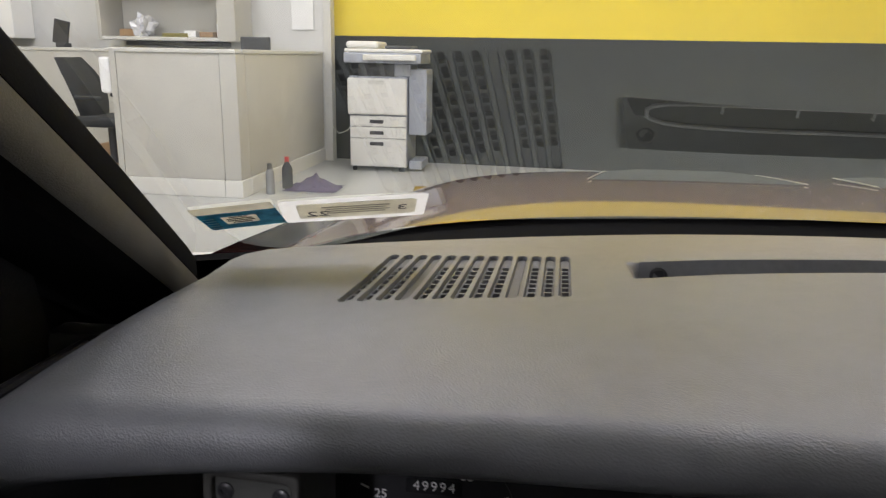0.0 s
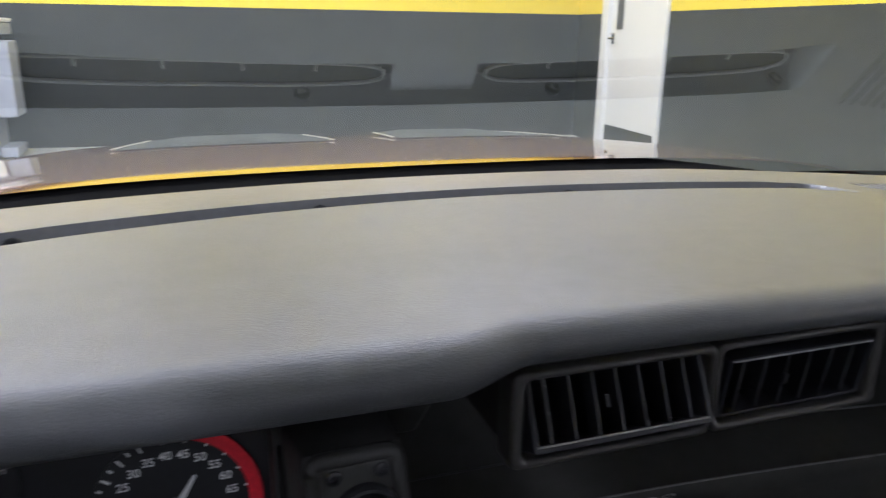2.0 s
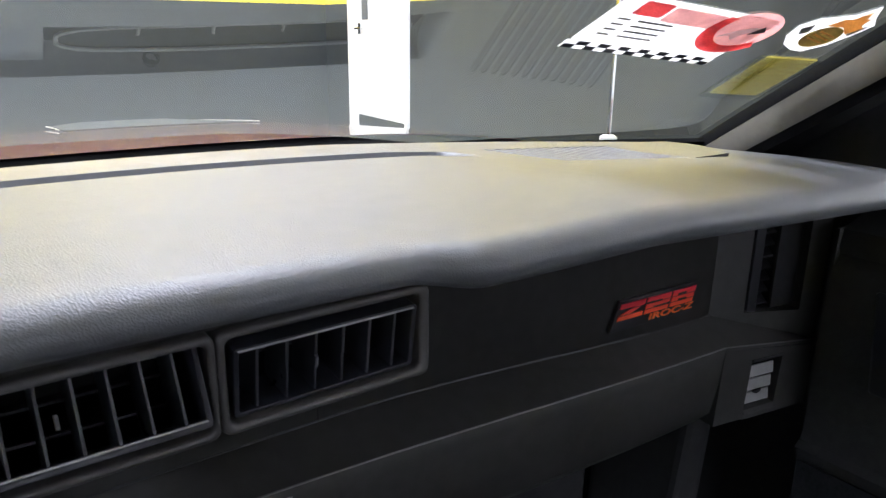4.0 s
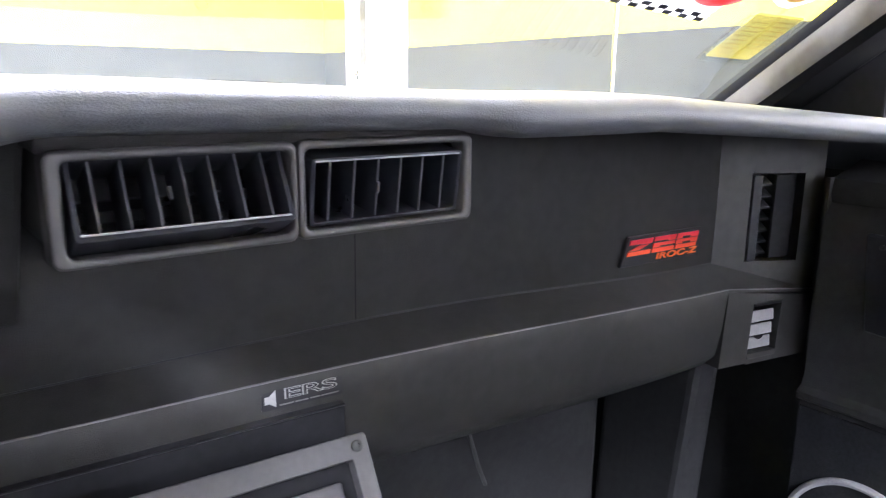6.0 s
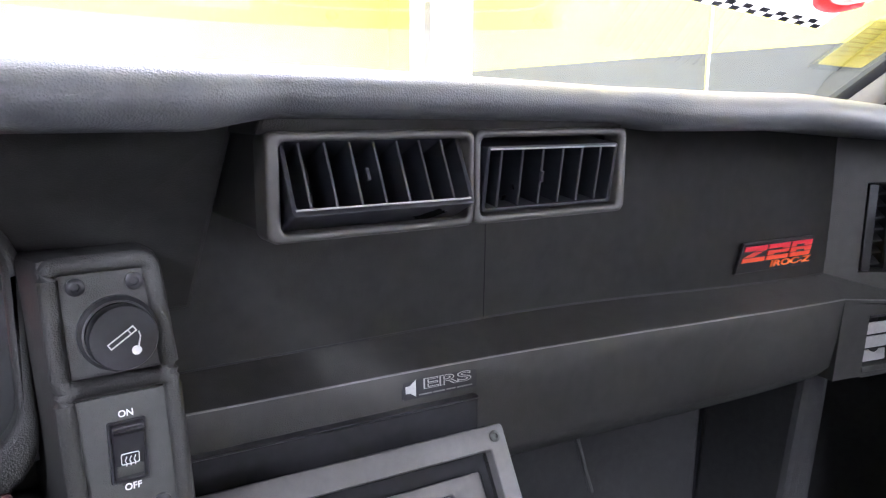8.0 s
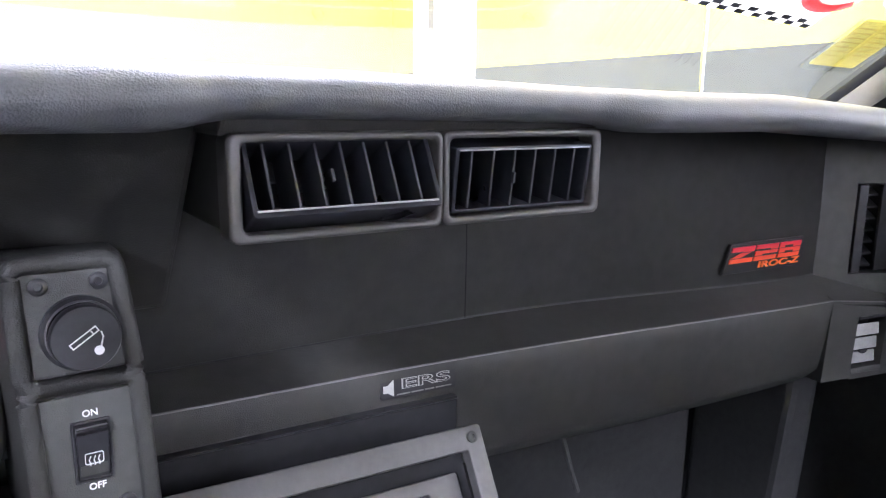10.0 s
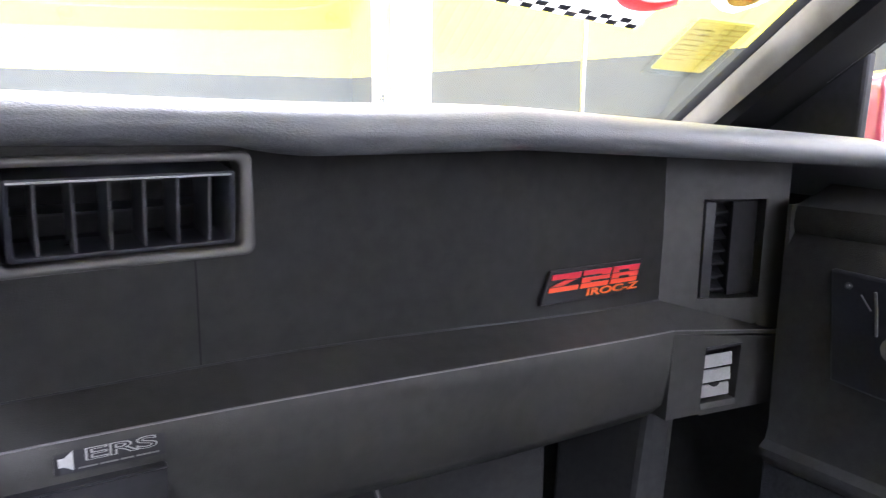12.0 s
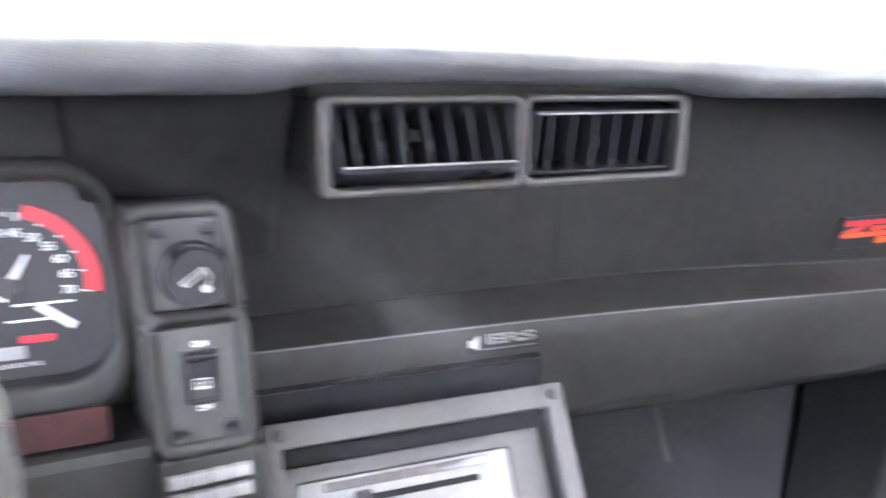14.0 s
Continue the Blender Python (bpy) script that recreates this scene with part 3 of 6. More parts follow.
part("output_recess", prism(x0 + 0.09, x1 - 0.1, 6.13, 6.5, 0.86, 0.97, 0.004), COPIER_DARK, cop)
part("neck", prism(x1 - 0.13, x1 + 0.02, 6.11, 6.5, 0.862, 0.972, 0.01), COPIER_GREY, cop)
part("scanner_body", prism(x0 - 0.02, x1 + 0.13, 6.02, 6.55, 0.975, 1.065, 0.012), COPIER_GREY, cop)
part("control_panel", prism(x0 + 0.17, x1 + 0.09, 5.96, 6.015, 1.0, 1.05, 0.01), COPIER_WHITE, cop)
part("document_lid", prism(x0 - 0.02, x1 + 0.14, 6.05, 6.55, 1.067, 1.10, 0.012), COPIER_WHITE, cop)
part("document_feeder", prism(x0 - 0.02, x0 + 0.28, 6.1, 6.5, 1.102, 1.165, 0.025), COPIER_WHITE, cop)
part("feed_tray", prism(x0 + 0.33, x1 + 0.02, 6.15, 6.5, 1.102, 1.13, 0.01), COPIER_DARK, cop)
for fx in (x0 + 0.05, x1 - 0.06):
    for fy in (6.12, 6.5):
        part("foot", lathe([(0.022, 0), (0.022, 0.04)], Matrix.Translation((fx, fy, 0)), 12), RUBBER, cop)
cable = [(-2.26, 6.4, 0.42), (-2.34, 6.42, 0.33), (-2.42, 6.44, 0.30), (-2.5, 6.47, 0.36)]
tagged(part("power_cable", tube(cable, 0.006, 8), PALE_METAL), "grey cable hanging behind the photocopier", "cable")

# bits on the floor by the partition
can = thing("spray_can", "silver aerosol can with a dark cap standing on the floor", "spray can", at=(-2.50, 4.78, 0))
part("can_body", lathe([(0.001, 0), (0.033, 0), (0.033, 0.17), (0.02, 0.19), (0.001, 0.19)], Matrix.Translation((-2.50, 4.78, 0)), 20), SILVER, can, smooth=True)
part("cap", lathe([(0.02, 0.191), (0.02, 0.235), (0.001, 0.235)], Matrix.Translation((-2.50, 4.78, 0)), 16), GREY_INK, can, smooth=True)
bt = thing("bottle", "dark plastic bottle with a red cap on the floor", "bottle", at=(-2.46, 5.05, 0))
part("bottle_body", lathe([(0.001, 0), (0.042, 0), (0.042, 0.16), (0.015, 0.21), (0.001, 0.21)], Matrix.Translation((-2.46, 5.05, 0)), 20), INK, bt, smooth=True)
part("cap", lathe([(0.018, 0.211), (0.018, 0.25), (0.001, 0.25)], Matrix.Translation((-2.46, 5.05, 0)), 16), STICKER_RED, bt, smooth=True)
rag = bmesh.new()
bmesh.ops.create_grid(rag, x_segments=26, y_segments=22, size=0.5)
for v in rag.verts:
    x, y = v.co.x, v.co.y
    r = math.hypot(x, y) * 2
    v.co.z = max(0.004, (1 - min(1, r)) * 0.11 + 0.05 * noise.noise(Vector((x * 9, y * 9, 3))) * (1.2 - min(1, r)))
    v.co.x, v.co.y = x * 0.42 * (1 + 0.25 * noise.noise(Vector((x * 4, y * 4, 7)))), y * 0.35
bmesh.ops.translate(rag, vec=(-2.24, 5.07, 0.001), verts=rag.verts)
tagged(part("rag", rag, PURPLE, smooth=True), "crumpled purple cloth lying on the floor", "cloth")


# ======== car shell ========
car = thing("coupe", "maroon two-door coupe with black louvred hood", "car", at=(0, 0.8, 0))
rows = []
for i in range(41):
    y = 0.310 + (1.75 - 0.310) * i / 40
    row = []
    for j in range(61):
        x = -0.86 + 1.72 * j / 60
        yy = y - 0.10 * x * x * (1 - i / 40)
        row.append((x, yy, hood_z(x, yy)))
    rows.append(row)
hood = part("hood", grid(rows), MAROON, car, "glossy maroon hood panel", smooth=True)
rows = [[(x, 1.75, hood_z(x, 1.75)), (x, 1.92, 0.62), (x, 1.96, 0.35)] for x in np.linspace(-0.86, 0.86, 12)]
part("nose", grid(rows), MAROON, car, smooth=True)
for s in (-1, 1):
    rows = []
    for i in range(21):
        y = -0.30 + (1.85 + 0.30) * i / 20
        zt = hood_z(0.86, max(0.235, y)) + (0.0 if y > 0.1 else -0.01)
        rows.append([(s * 0.862, y, zt), (s * 0.90, y, zt - 0.02), (s * 0.925, y, zt - 0.09), (s * 0.93, y, 0.30)])
    part("fender", grid(rows), MAROON, car, smooth=True)
rows = []
for i in range(31):
    x = -0.80 + 1.6 * i / 30
    b = glass_base(x)
    rows.append([(x, b - 0.004, 0.892), (x, b + 0.006, 0.895), (x, b + 0.016, 0.880), (x, b + 0.04, 0.862), (x, b + 0.075, 0.860), (x, 0.308 - 0.10 * x * x, hood_z(x, 0.31) - 0.006), (x, 0.325 - 0.10 * x * x, hood_z(x, 0.325) - 0.0012)])
part("cowl", grid(rows), SEAL, car, "black cowl strip at the foot of the windshield", smooth=True)


def louvres(xa, xb, ya, inner):
    """Raised grey panel of louvre blades with tan side edges; inner is the side next to the hood's middle."""
    n = 8

    def at(u, k):
        f = k / n
        x0, x1 = xa + (0.05 if inner > 0 else 0.02) * f, xb - (0.02 if inner > 0 else 0.05) * f
        x, y = x0 + (x1 - x0) * u, ya + 0.26 * f
        return x, y, hood_z(x, y) + 0.002 + 0.009 * f * (0.4 + 0.6 * min(1, 5 * u, 5 * (1 - u)))
    for k in range(n):
        rows = []
        for j in range(21):
            a, b = Vector(at(j / 20, k)), Vector(at(j / 20, k + 0.5))
            b.z = a.z
            rows.append([a - Vector((0, 0, 0.0016)), a, b, b - Vector((0, 0, 0.004))])
        part("louvre", grid(rows), LOUVRE_GREY, hood, smooth=True)
        # Black strip before each blade's foot paints the shade between blades.
        gap = [[Vector(at(j / 20, k)) + Vector((0, -0.0015, d)) for d in (-0.0045, -0.0010)] for j in range(21)]
        part("louvre_shade", grid(gap), SEAL, hood, "black strip for the shade under a louvre blade")
    rows = [[Vector(at(j / 20, k)) - Vector((0, 0, 0.002)) for j in range(21)] for k in range(n + 1)]
    part("louvre_tray", grid(rows), COPIER_DARK, hood, smooth=True)
    for u in (0.0, 1.0):
        part("louvre_edge", tube([Vector(at(u, k)) + Vector(((u - 0.5) * 0.012, 0, 0.001)) for k in range(n + 1)], 0.0012, 6), CARD_TAN, hood)


louvres(-0.335, 0.03, 0.79, 1)
louvres(0.16, 0.50, 0.80, -1)

# unseen roof, rear and floor closing the cabin; the roof shades the dash
def slab(rows, t=0.02):
    top = grid(rows)
    geom = bmesh.ops.solidify(top, geom=top.faces[:], thickness=t)
    return top


TOP_Y = -0.52


def roof_piece(name, xa, xb, ya, yb):
    r = [[(x, y, glass_z(0.3, TOP_Y) + 0.012 - 0.03 * x * x) for y in np.linspace(ya, yb, 6)] for x in np.linspace(xa, xb, 8)]
    part(name, slab(r, 0.025), MAROON, car, smooth=True)
    part("headliner", grid([[(p[0], p[1], p[2] - 0.03) for p in q] for q in r]), HEADLINER, car, "grey cloth headliner", smooth=True)


roof_piece("roof_header", -0.60, 0.60, TOP_Y + 0.01, TOP_Y - 0.10)
roof_piece("roof_bar", -0.08, 0.08, TOP_Y - 0.10, TOP_Y - 0.62)
for s in (-1, 1):
    r = [[(x, y, glass_z(0.3, TOP_Y) + 0.008 - 0.03 * x * x) for y in np.linspace(TOP_Y - 0.10, TOP_Y - 0.62, 6)] for x in np.linspace(s * 0.001, s * 0.60, 8)]
    part("roof_panel", slab(r, 0.004), MAROON, car, smooth=True)
    part("headliner", grid([[(p[0], p[1], p[2] - 0.02) for p in q] for q in r]), HEADLINER, car, "grey cloth headliner", smooth=True)
roof_piece("roof_rear", -0.60, 0.60, TOP_Y - 0.62, TOP_Y - 1.12)
part("rear_bulkhead", hull_box([(-0.72, -1.85, 0.2), (0.72, -1.85, 0.2), (0.72, -1.85, 0.95), (-0.72, -1.85, 0.95), (-0.72, -1.9, 0.2), (0.72, -1.9, 0.2), (0.72, -1.9, 0.95), (-0.72, -1.9, 0.95)]), CARPET, car)
part("floor_pan", box((0, -0.75, 0.20), (1.60, 2.4, 0.06)), CARPET, car)
part("firewall", hull_box([(-0.80, 0.10, 0.2), (0.80, 0.10, 0.2), (0.80, 0.06, 0.86), (-0.80, 0.06, 0.86), (-0.80, 0.14, 0.2), (0.80, 0.14, 0.2), (0.80, 0.10, 0.86), (-0.80, 0.10, 0.86)]), CARPET, car)
for s in (-1, 1):
    part("rear_pillar", hull_box([(s * 0.60, -1.4, 1.2), (s * 0.60, -1.75, 1.2), (s * 0.80, -1.9, 0.9), (s * 0.80, -1.4, 0.9), (s * 0.63, -1.4, 1.21), (s * 0.63, -1.75, 1.21), (s * 0.84, -1.9, 0.9), (s * 0.84, -1.4, 0.9)]), MAROON, car)
for sx in (-0.78, 0.78):
    for sy in (1.0, -1.5):
        w = part("wheel", lathe([(0.001, -0.1), (0.2, -0.1), (0.2, 0.1), (0.001, 0.1)], Matrix.Translation((sx, sy, 0.32)) @ Matrix.Rotation(radians(90), 4, "Y"), 28), SILVER, car)
        part("tyre", lathe([(0.2, -0.11), (0.30, -0.11), (0.32, -0.08), (0.32, 0.08), (0.30, 0.11), (0.2, 0.11)], Matrix.Translation((sx, sy, 0.32)) @ Matrix.Rotation(radians(90), 4, "Y"), 28), RUBBER, w)

# windshield
def edge_x(s, y):
    """Sideways place of the glass edge by side and how far forward."""
    return s * ((0.757 + 0.38 * y) if s > 0 else (0.702 + 0.297 * y))


def glass_sheet(lift, foot=0.0):
    """Curved pane; foot keeps its lower edge that far up from the cowl on the driver's half."""
    rows = []
    for i in range(97):
        f = -1 + i / 48
        row = []
        for j in range(61):
            g = j / 60
            yl = glass_base(0.74 * f) - foot * (1 - 0.95 * smoothstep(0.12, 0.5, 0.74 * f)) * smoothstep(-0.64, -0.50, 0.74 * f)
            y = yl + (TOP_Y - yl) * g
            xl, xr = edge_x(-1, min(y, 0.05)) - 0.012, edge_x(1, min(y, 0.05)) + 0.012
            x = xl + (xr - xl) * (f + 1) / 2
            row.append((x, y, glass_z(x, y) + lift))
        rows.append(row)
    return grid(rows)


ws = thing("windshield", "raked clear windshield reflecting the dashboard top", "windshield", at=(0, 0.18, 0.89))
outer_glass = part("outer_face", glass_sheet(0.004), GLASS_OUTER, ws, smooth=True)
outer_glass.visible_shadow = False
shield = part("glass", glass_sheet(0.0, 0.074), GLASS, ws, smooth=True)
shield.visible_shadow = False

for s, nm in ((-1, "left"), (1, "right")):
    pil = thing("windshield_pillar", "grey vinyl-trimmed windshield pillar with a black rubber seal", "pillar", "windshield pillars", (s * 0.72, -0.05, 0.9))
    seal, trimrows, black = [], [], []
    deep, k = (0.011, 1.7) if s > 0 else (0.021, 1.25)
    for j in range(20):
        y = 0.0 + (TOP_Y - 0.02) * j / 19
        x = abs(edge_x(s, y))
        z = glass_z(x, y)
        seal.append([(s * x, y, z - 0.003), (s * (x - 0.001), y, z - deep), (s * (x + 0.02), y, z - deep), (s * (x + 0.02), y, z + 0.010), (s * (x + 0.008), y, z + 0.008)])
        trimrows.append([(s * (x + 0.004), y, z - deep + 0.003), (s * (x - 0.0012), y, z - deep - 0.001), (s * (x - 0.002), y - 0.002, z - deep - 0.006 * k), (s * (x - 0.001), y - 0.003, z - deep - 0.012 * k), (s * (x + 0.003), y - 0.003, z - deep - 0.018 * k), (s * (x + 0.010), y, z - deep - 0.022 * k), (s * (x + 0.020), y, z - deep - 0.024 * k)])
        wx = 0.80 if s > 0 else 0.755
        wz = 0.956 + 0.75 * (-0.199 - y)
        black.append([(s * (x + 0.006), y, z - deep - 0.020 * k), (s * (x + 0.012), y - 0.003, z - deep - 0.026 * k), (s * (x + 0.5 * (wx - x)), y - 0.012, 0.5 * (z - 0.052 + wz) - 0.004), (s * wx, y, wz), (s * (wx + 0.012), y + 0.01, wz - 0.005)])
    part("seal", grid(seal, True), SEAL, pil, "black rubber glass seal", smooth=True)
    part("trim", grid(trimrows), TRIM, pil, smooth=True)
    part("inner_cover", grid(black), SEAL, pil, "black inner pillar cover", smooth=True)


# ======== dashboard pad ========
def end_drop(x):
    a = abs(x)
    if x > 0:
        return -0.062 * max(0, a - 0.30) - 4.0 * max(0, a - 0.70) ** 2
    return -0.02 * max(0, a - 0.30) - 12.0 * max(0, a - 0.633) ** 2 - 1.2 * max(0, a - 0.668)


def pad_profile(x):
    """Points (y, z) across the pad from the glass to under its rear lip."""
    a = abs(x)
    front = glass_base(x) - 0.006
    mid = smoothstep(-0.118, -0.072, x) * (1 - smoothstep(0.125, 0.170, x))
    dz = end_drop(x)
    slot = smoothstep(0.359, 0.343, a)
    xc = min(a, 0.40)
    far = min(0.052 - 0.45 * xc * xc, front - 0.035)
    near = min(0.003 - 0.5 * xc * xc, far - 0.045)
    lip_y = -0.302 + 0.012 * mid + 0.03 * smoothstep(0.68, 0.80, -x)
    hump = smoothstep(0.24, -0.10, x) * smoothstep(-0.68, -0.42, x)
    lip_z = 0.898 + 0.004 * hump + 0.005 * mid - 0.45 * max(0, -x - 0.45) ** 2
    d = 0.024 * slot
    pts = [(front, 0.896), (front - 0.006, 0.904), ((front - 0.01 + far + 0.006) / 2, 0.910)]
    wide = far - near
    pts += [(far + 0.006, 0.9135), (far, 0.9130), (far - 0.002, 0.9125 - 0.15 * d), (far - 0.006, 0.9125 - 0.5 * d), (far - 0.014, 0.9130 - 0.82 * d), (far - 0.6 * wide, 0.914 - d),
            (near + 0.004, 0.915 - d), (near + 0.0012, 0.9160 - 0.9 * d), (near, 0.9172 - 0.04 * d), (near - 0.0012, 0.9184), (near - 0.006, 0.919)]
    top_y, span = far + 0.006, far - near + 0.012
    pts[3:14] = [(y, slot * z + (1 - slot) * (0.9135 + 0.0055 * (top_y - y) / span)) for y, z in pts[3:14]]
    back = lip_y + 0.019
    for f in (0.15, 0.3, 0.45, 0.6, 0.75, 0.9, 1.0):
        y = near - 0.006 + (back - near + 0.006) * f
        pts.append((y, 0.919 + 0.009 * math.sin(math.pi * (0.15 + 0.55 * f)) - 0.009 * math.sin(math.pi * 0.15) + 0.0075 * hump * smoothstep(0.05, 0.8, f)))
    zt = pts[-1][1]
    rz = (zt - lip_z) / 1.866
    for ang in range(12, 157, 12):
        r = radians(ang)
        pts.append((back - 0.019 * math.sin(r), zt - rz * (1 - math.cos(r))))
    pts += [(lip_y + 0.03, lip_z - 0.001), (lip_y + 0.09, lip_z + 0.003), (-0.10, lip_z + 0.004)]
    out = []
    for y, z in pts:
        w = smoothstep(0.06, -0.10, y)
        out.append((y, z + dz * (0.45 + 0.55 * w)))
    a0, a1 = out[1], out[2]
    out.insert(2, (a0[0] + 0.05 * (a1[0] - a0[0]), a0[1] + 0.10 * (a1[1] - a0[1])))
    return out


pad = thing("dashboard_pad", "grey grained vinyl dashboard top with a defroster slot and speaker grilles", "dashboard", at=(0, -0.1, 0.9))
rows = []
XS = sorted(set([round(-0.80 + 1.60 * i / 130, 4) for i in range(131)] + [s * v for s in (-1, 1) for v in (0.340, 0.344, 0.348, 0.352, 0.356, 0.360)] + [round(-0.12 + 0.003 * i, 4) for i in range(18)] + [round(0.122 + 0.003 * i, 4) for i in range(18)]))
for x in XS:
    rows.append([(x, y, z) for y, z in pad_profile(x)])
skin = part("pad_skin", grid(rows), PAD, pad, smooth=True)


def pad_z(x, y):
    pts = pad_profile(x)
    best = [(p, q) for p, q in zip(pts, pts[1:]) if q[0] <= y <= p[0]]
    (ya, za), (yb, zb) = best[0]
    t = (y - ya) / (yb - ya) if abs(yb - ya) > 1e-9 else 0
    return za + (zb - za) * t


# Sheet over the slot's walls, darkened to carry the shade inside.
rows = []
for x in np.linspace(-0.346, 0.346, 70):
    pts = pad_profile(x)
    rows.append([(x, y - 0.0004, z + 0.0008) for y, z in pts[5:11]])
part("slot_shade", grid(rows), SLOT_SHADE, pad, "sheet darkened for the shade in the defroster slot", smooth=True)
def slot_floor(x, f, up=0.0):
    """Point in the slot: f from its near wall (0) to its far wall (1)."""
    n0, f0 = 0.003 - 0.5 * x * x, 0.052 - 0.45 * x * x
    return (x, n0 + (f0 - n0) * f, 0.8925 + 0.35 * end_drop(x) + up)


for sgn in (-1, 1):
    mid_x = sgn * 0.188
    loop = []
    for u, v in rounded(0.284, 0.60, 0.11, 6, 0.0, 0.0):
        w = min(1.0, (0.142 - abs(u)) / 0.018)
        loop.append(slot_floor(mid_x + u, 0.47 + 0.24 * math.copysign(min(1.0, abs(v) / 0.30), v) * (0.45 + 0.55 * math.sqrt(max(0.0, w))), 0.007))
    bm = bmesh.new()
    bm.faces.new([bm.verts.new(p) for p in loop])
    bmesh.ops.translate(bm, vec=(0, 0, 0.0016), verts=bm.verts)
    # Flat face, near-black for the darkness inside the outlet.
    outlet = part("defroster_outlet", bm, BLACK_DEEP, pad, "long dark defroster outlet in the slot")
    part("outlet_rim", tube([(p[0], p[1], p[2] + 0.003) for p in loop], 0.0016, 8, True), BEZEL, outlet, "pale rim of the outlet", smooth=True)
    for k in range(4):
        x = mid_x + sgn * (-0.085 + 0.057 * k)
        part("outlet_divider", tube([slot_floor(x, 0.24, 0.010), slot_floor(x, 0.40, 0.010)], 0.0013, 6), BEZEL, outlet)
rows = [[slot_floor(x, f, 0.009 - 0.004 * (f > 0.93 or f < 0.07)) for f in (0.04, 0.09, 0.5, 0.9, 0.96)] for x in np.linspace(-0.038, 0.038, 9)]
part("slot_bridge", grid(rows), PAD, pad, "grey block between the two outlets", smooth=True)
# Bottom sheet in black; the deep slot's shade is in its colour.
rows = [[slot_floor(x, f, 0.0008) for f in (0.03, 0.3, 0.6, 0.86)] for x in np.linspace(-0.344, 0.344, 60)]
part("slot_bottom", grid(rows), RUBBER, pad, "slot bottom blackened for the shade deep in it", smooth=True)
for hx in (-0.331, -0.114, 0.115, 0.333):
    hy = 0.052 - 0.45 * hx * hx - 0.0065
    cup = face_frame((hx, hy, 0.9035), (1, 0, 0), (0, 0.2, 1))
    part("slot_screw", lathe([(0.0068, -0.006), (0.0068, 0.0012), (0.0045, 0.002), (0.0045, -0.001), (0.0003, -0.001)], cup, 14), BLACK_DEEP, pad, "dark screw cup in the slot")


def speaker_grille(corners, plain, deep):
    """Speaker grille let into the pad: corners near-left, near-right, far-right, far-left. Rounded grooves, some with a row of square holes."""
    nl, nr, fr, fl = [Vector(c) for c in corners]

    def at(u, v, h=0.0):
        p = (nl * (1 - u) + nr * u) * (1 - v) + (fl * (1 - u) + fr * u) * v
        return (p.x, p.y, pad_z(p.x, p.y) + h)

    # open the pad's skin along the four sides
    bm = bmesh.new()
    bm.from_mesh(skin.data)
    for a, b in ((nl, nr), (nr, fr), (fr, fl), (fl, nl)):
        cut = Vector((b.y - a.y, a.x - b.x, 0)).normalized()
        near = [f for f in bm.faces if all(abs(f.calc_center_median()[c] - (nl + fr)[c] / 2) < 0.14 for c in (0, 1)) and f.normal.z > 0.5]
        bmesh.ops.bisect_plane(bm, geom=near + list({e for f in near for e in f.edges}) + list({v for f in near for v in f.verts}), plane_co=a, plane_no=cut)
    gone = []
    for f in bm.faces:
        c = f.calc_center_median()
        inside = all((b.x - a.x) * (c.y - a.y) - (b.y - a.y) * (c.x - a.x) > 0 for a, b in ((nl, nr), (nr, fr), (fr, fl), (fl, nl)))
        if inside and abs(c.z - pad_z(c.x, c.y)) < 0.004:
            gone.append(f)
    bmesh.ops.delete(bm, geom=gone, context="FACES")
    bm.to_mesh(skin.data)
    bm.free()

    g = part("speaker_grille", grid([[at(u, v, -deep - 0.008) for v in np.linspace(0.0, 1.0, 9)] for u in np.linspace(0.0, 1.0, 15)]), BLACK_DEEP, pad, "ribbed speaker grille with rows of square holes")
    n, w, r = 13, 0.0125, 0.045
    for k in range(n):
        u0, u1 = k / n, (k + 1) / n
        uc, half = (u0 + u1) / 2, 0.5 / n - w

        def loop(inset, h):
            """Groove outline drawn in by inset (share of its half width), at height h."""
            q = half * (1 - inset)
            pts = [(uc + q, v) for v in np.linspace(0.012 + r, 0.985 - r, 9)]
            pts += [(uc + q * math.cos(a), 0.985 - r + r * (1 - 0.4 * inset) * math.sin(a)) for a in np.linspace(0, math.pi, 9)]
            pts += [(uc - q, v) for v in np.linspace(0.985 - r, 0.012 + r, 9)]
            pts += [(uc + q * math.cos(a), 0.012 + r + r * (1 - 0.4 * inset) * math.sin(a)) for a in np.linspace(math.pi, 2 * math.pi, 9)]
            return [at(u, v, h) for u, v in pts]
        rim = [(u1, v) for v in np.linspace(0.012 + r, 0.985 - r, 9)] + [(uc + 0.5 / n * math.cos(a), 1.0) for a in np.linspace(0, math.pi, 9)]
        rim += [(u0, v) for v in np.linspace(0.985 - r, 0.012 + r, 9)] + [(uc + 0.5 / n * math.cos(a), 0.0) for a in np.linspace(math.pi, 2 * math.pi, 9)]
        rings = [[at(u, v) for u, v in rim], loop(-0.10, 0.0), loop(0.0, -0.0006), loop(0.10, -0.0018), loop(0.14, -deep)]
        part("groove", grid(list(zip(*[c + c[:1] for c in rings]))), PAD, g, smooth=True)
        q = half * 0.87
        if plain is None or k in plain:
            part("groove_floor", grid([[at(u, v, -deep) for v in np.linspace(0.014, 0.983, 7)] for u in (uc - q, uc + q)]), GROOVE, g)
            continue
        hl, hr = uc - 0.62 * q, uc + 0.80 * q
        steps = [0.014]
        for row in range(8):
            steps += [0.035 + 0.096 * row, 0.035 + 0.096 * row + 0.072]
        steps.append(0.983)
        bm = bmesh.new()

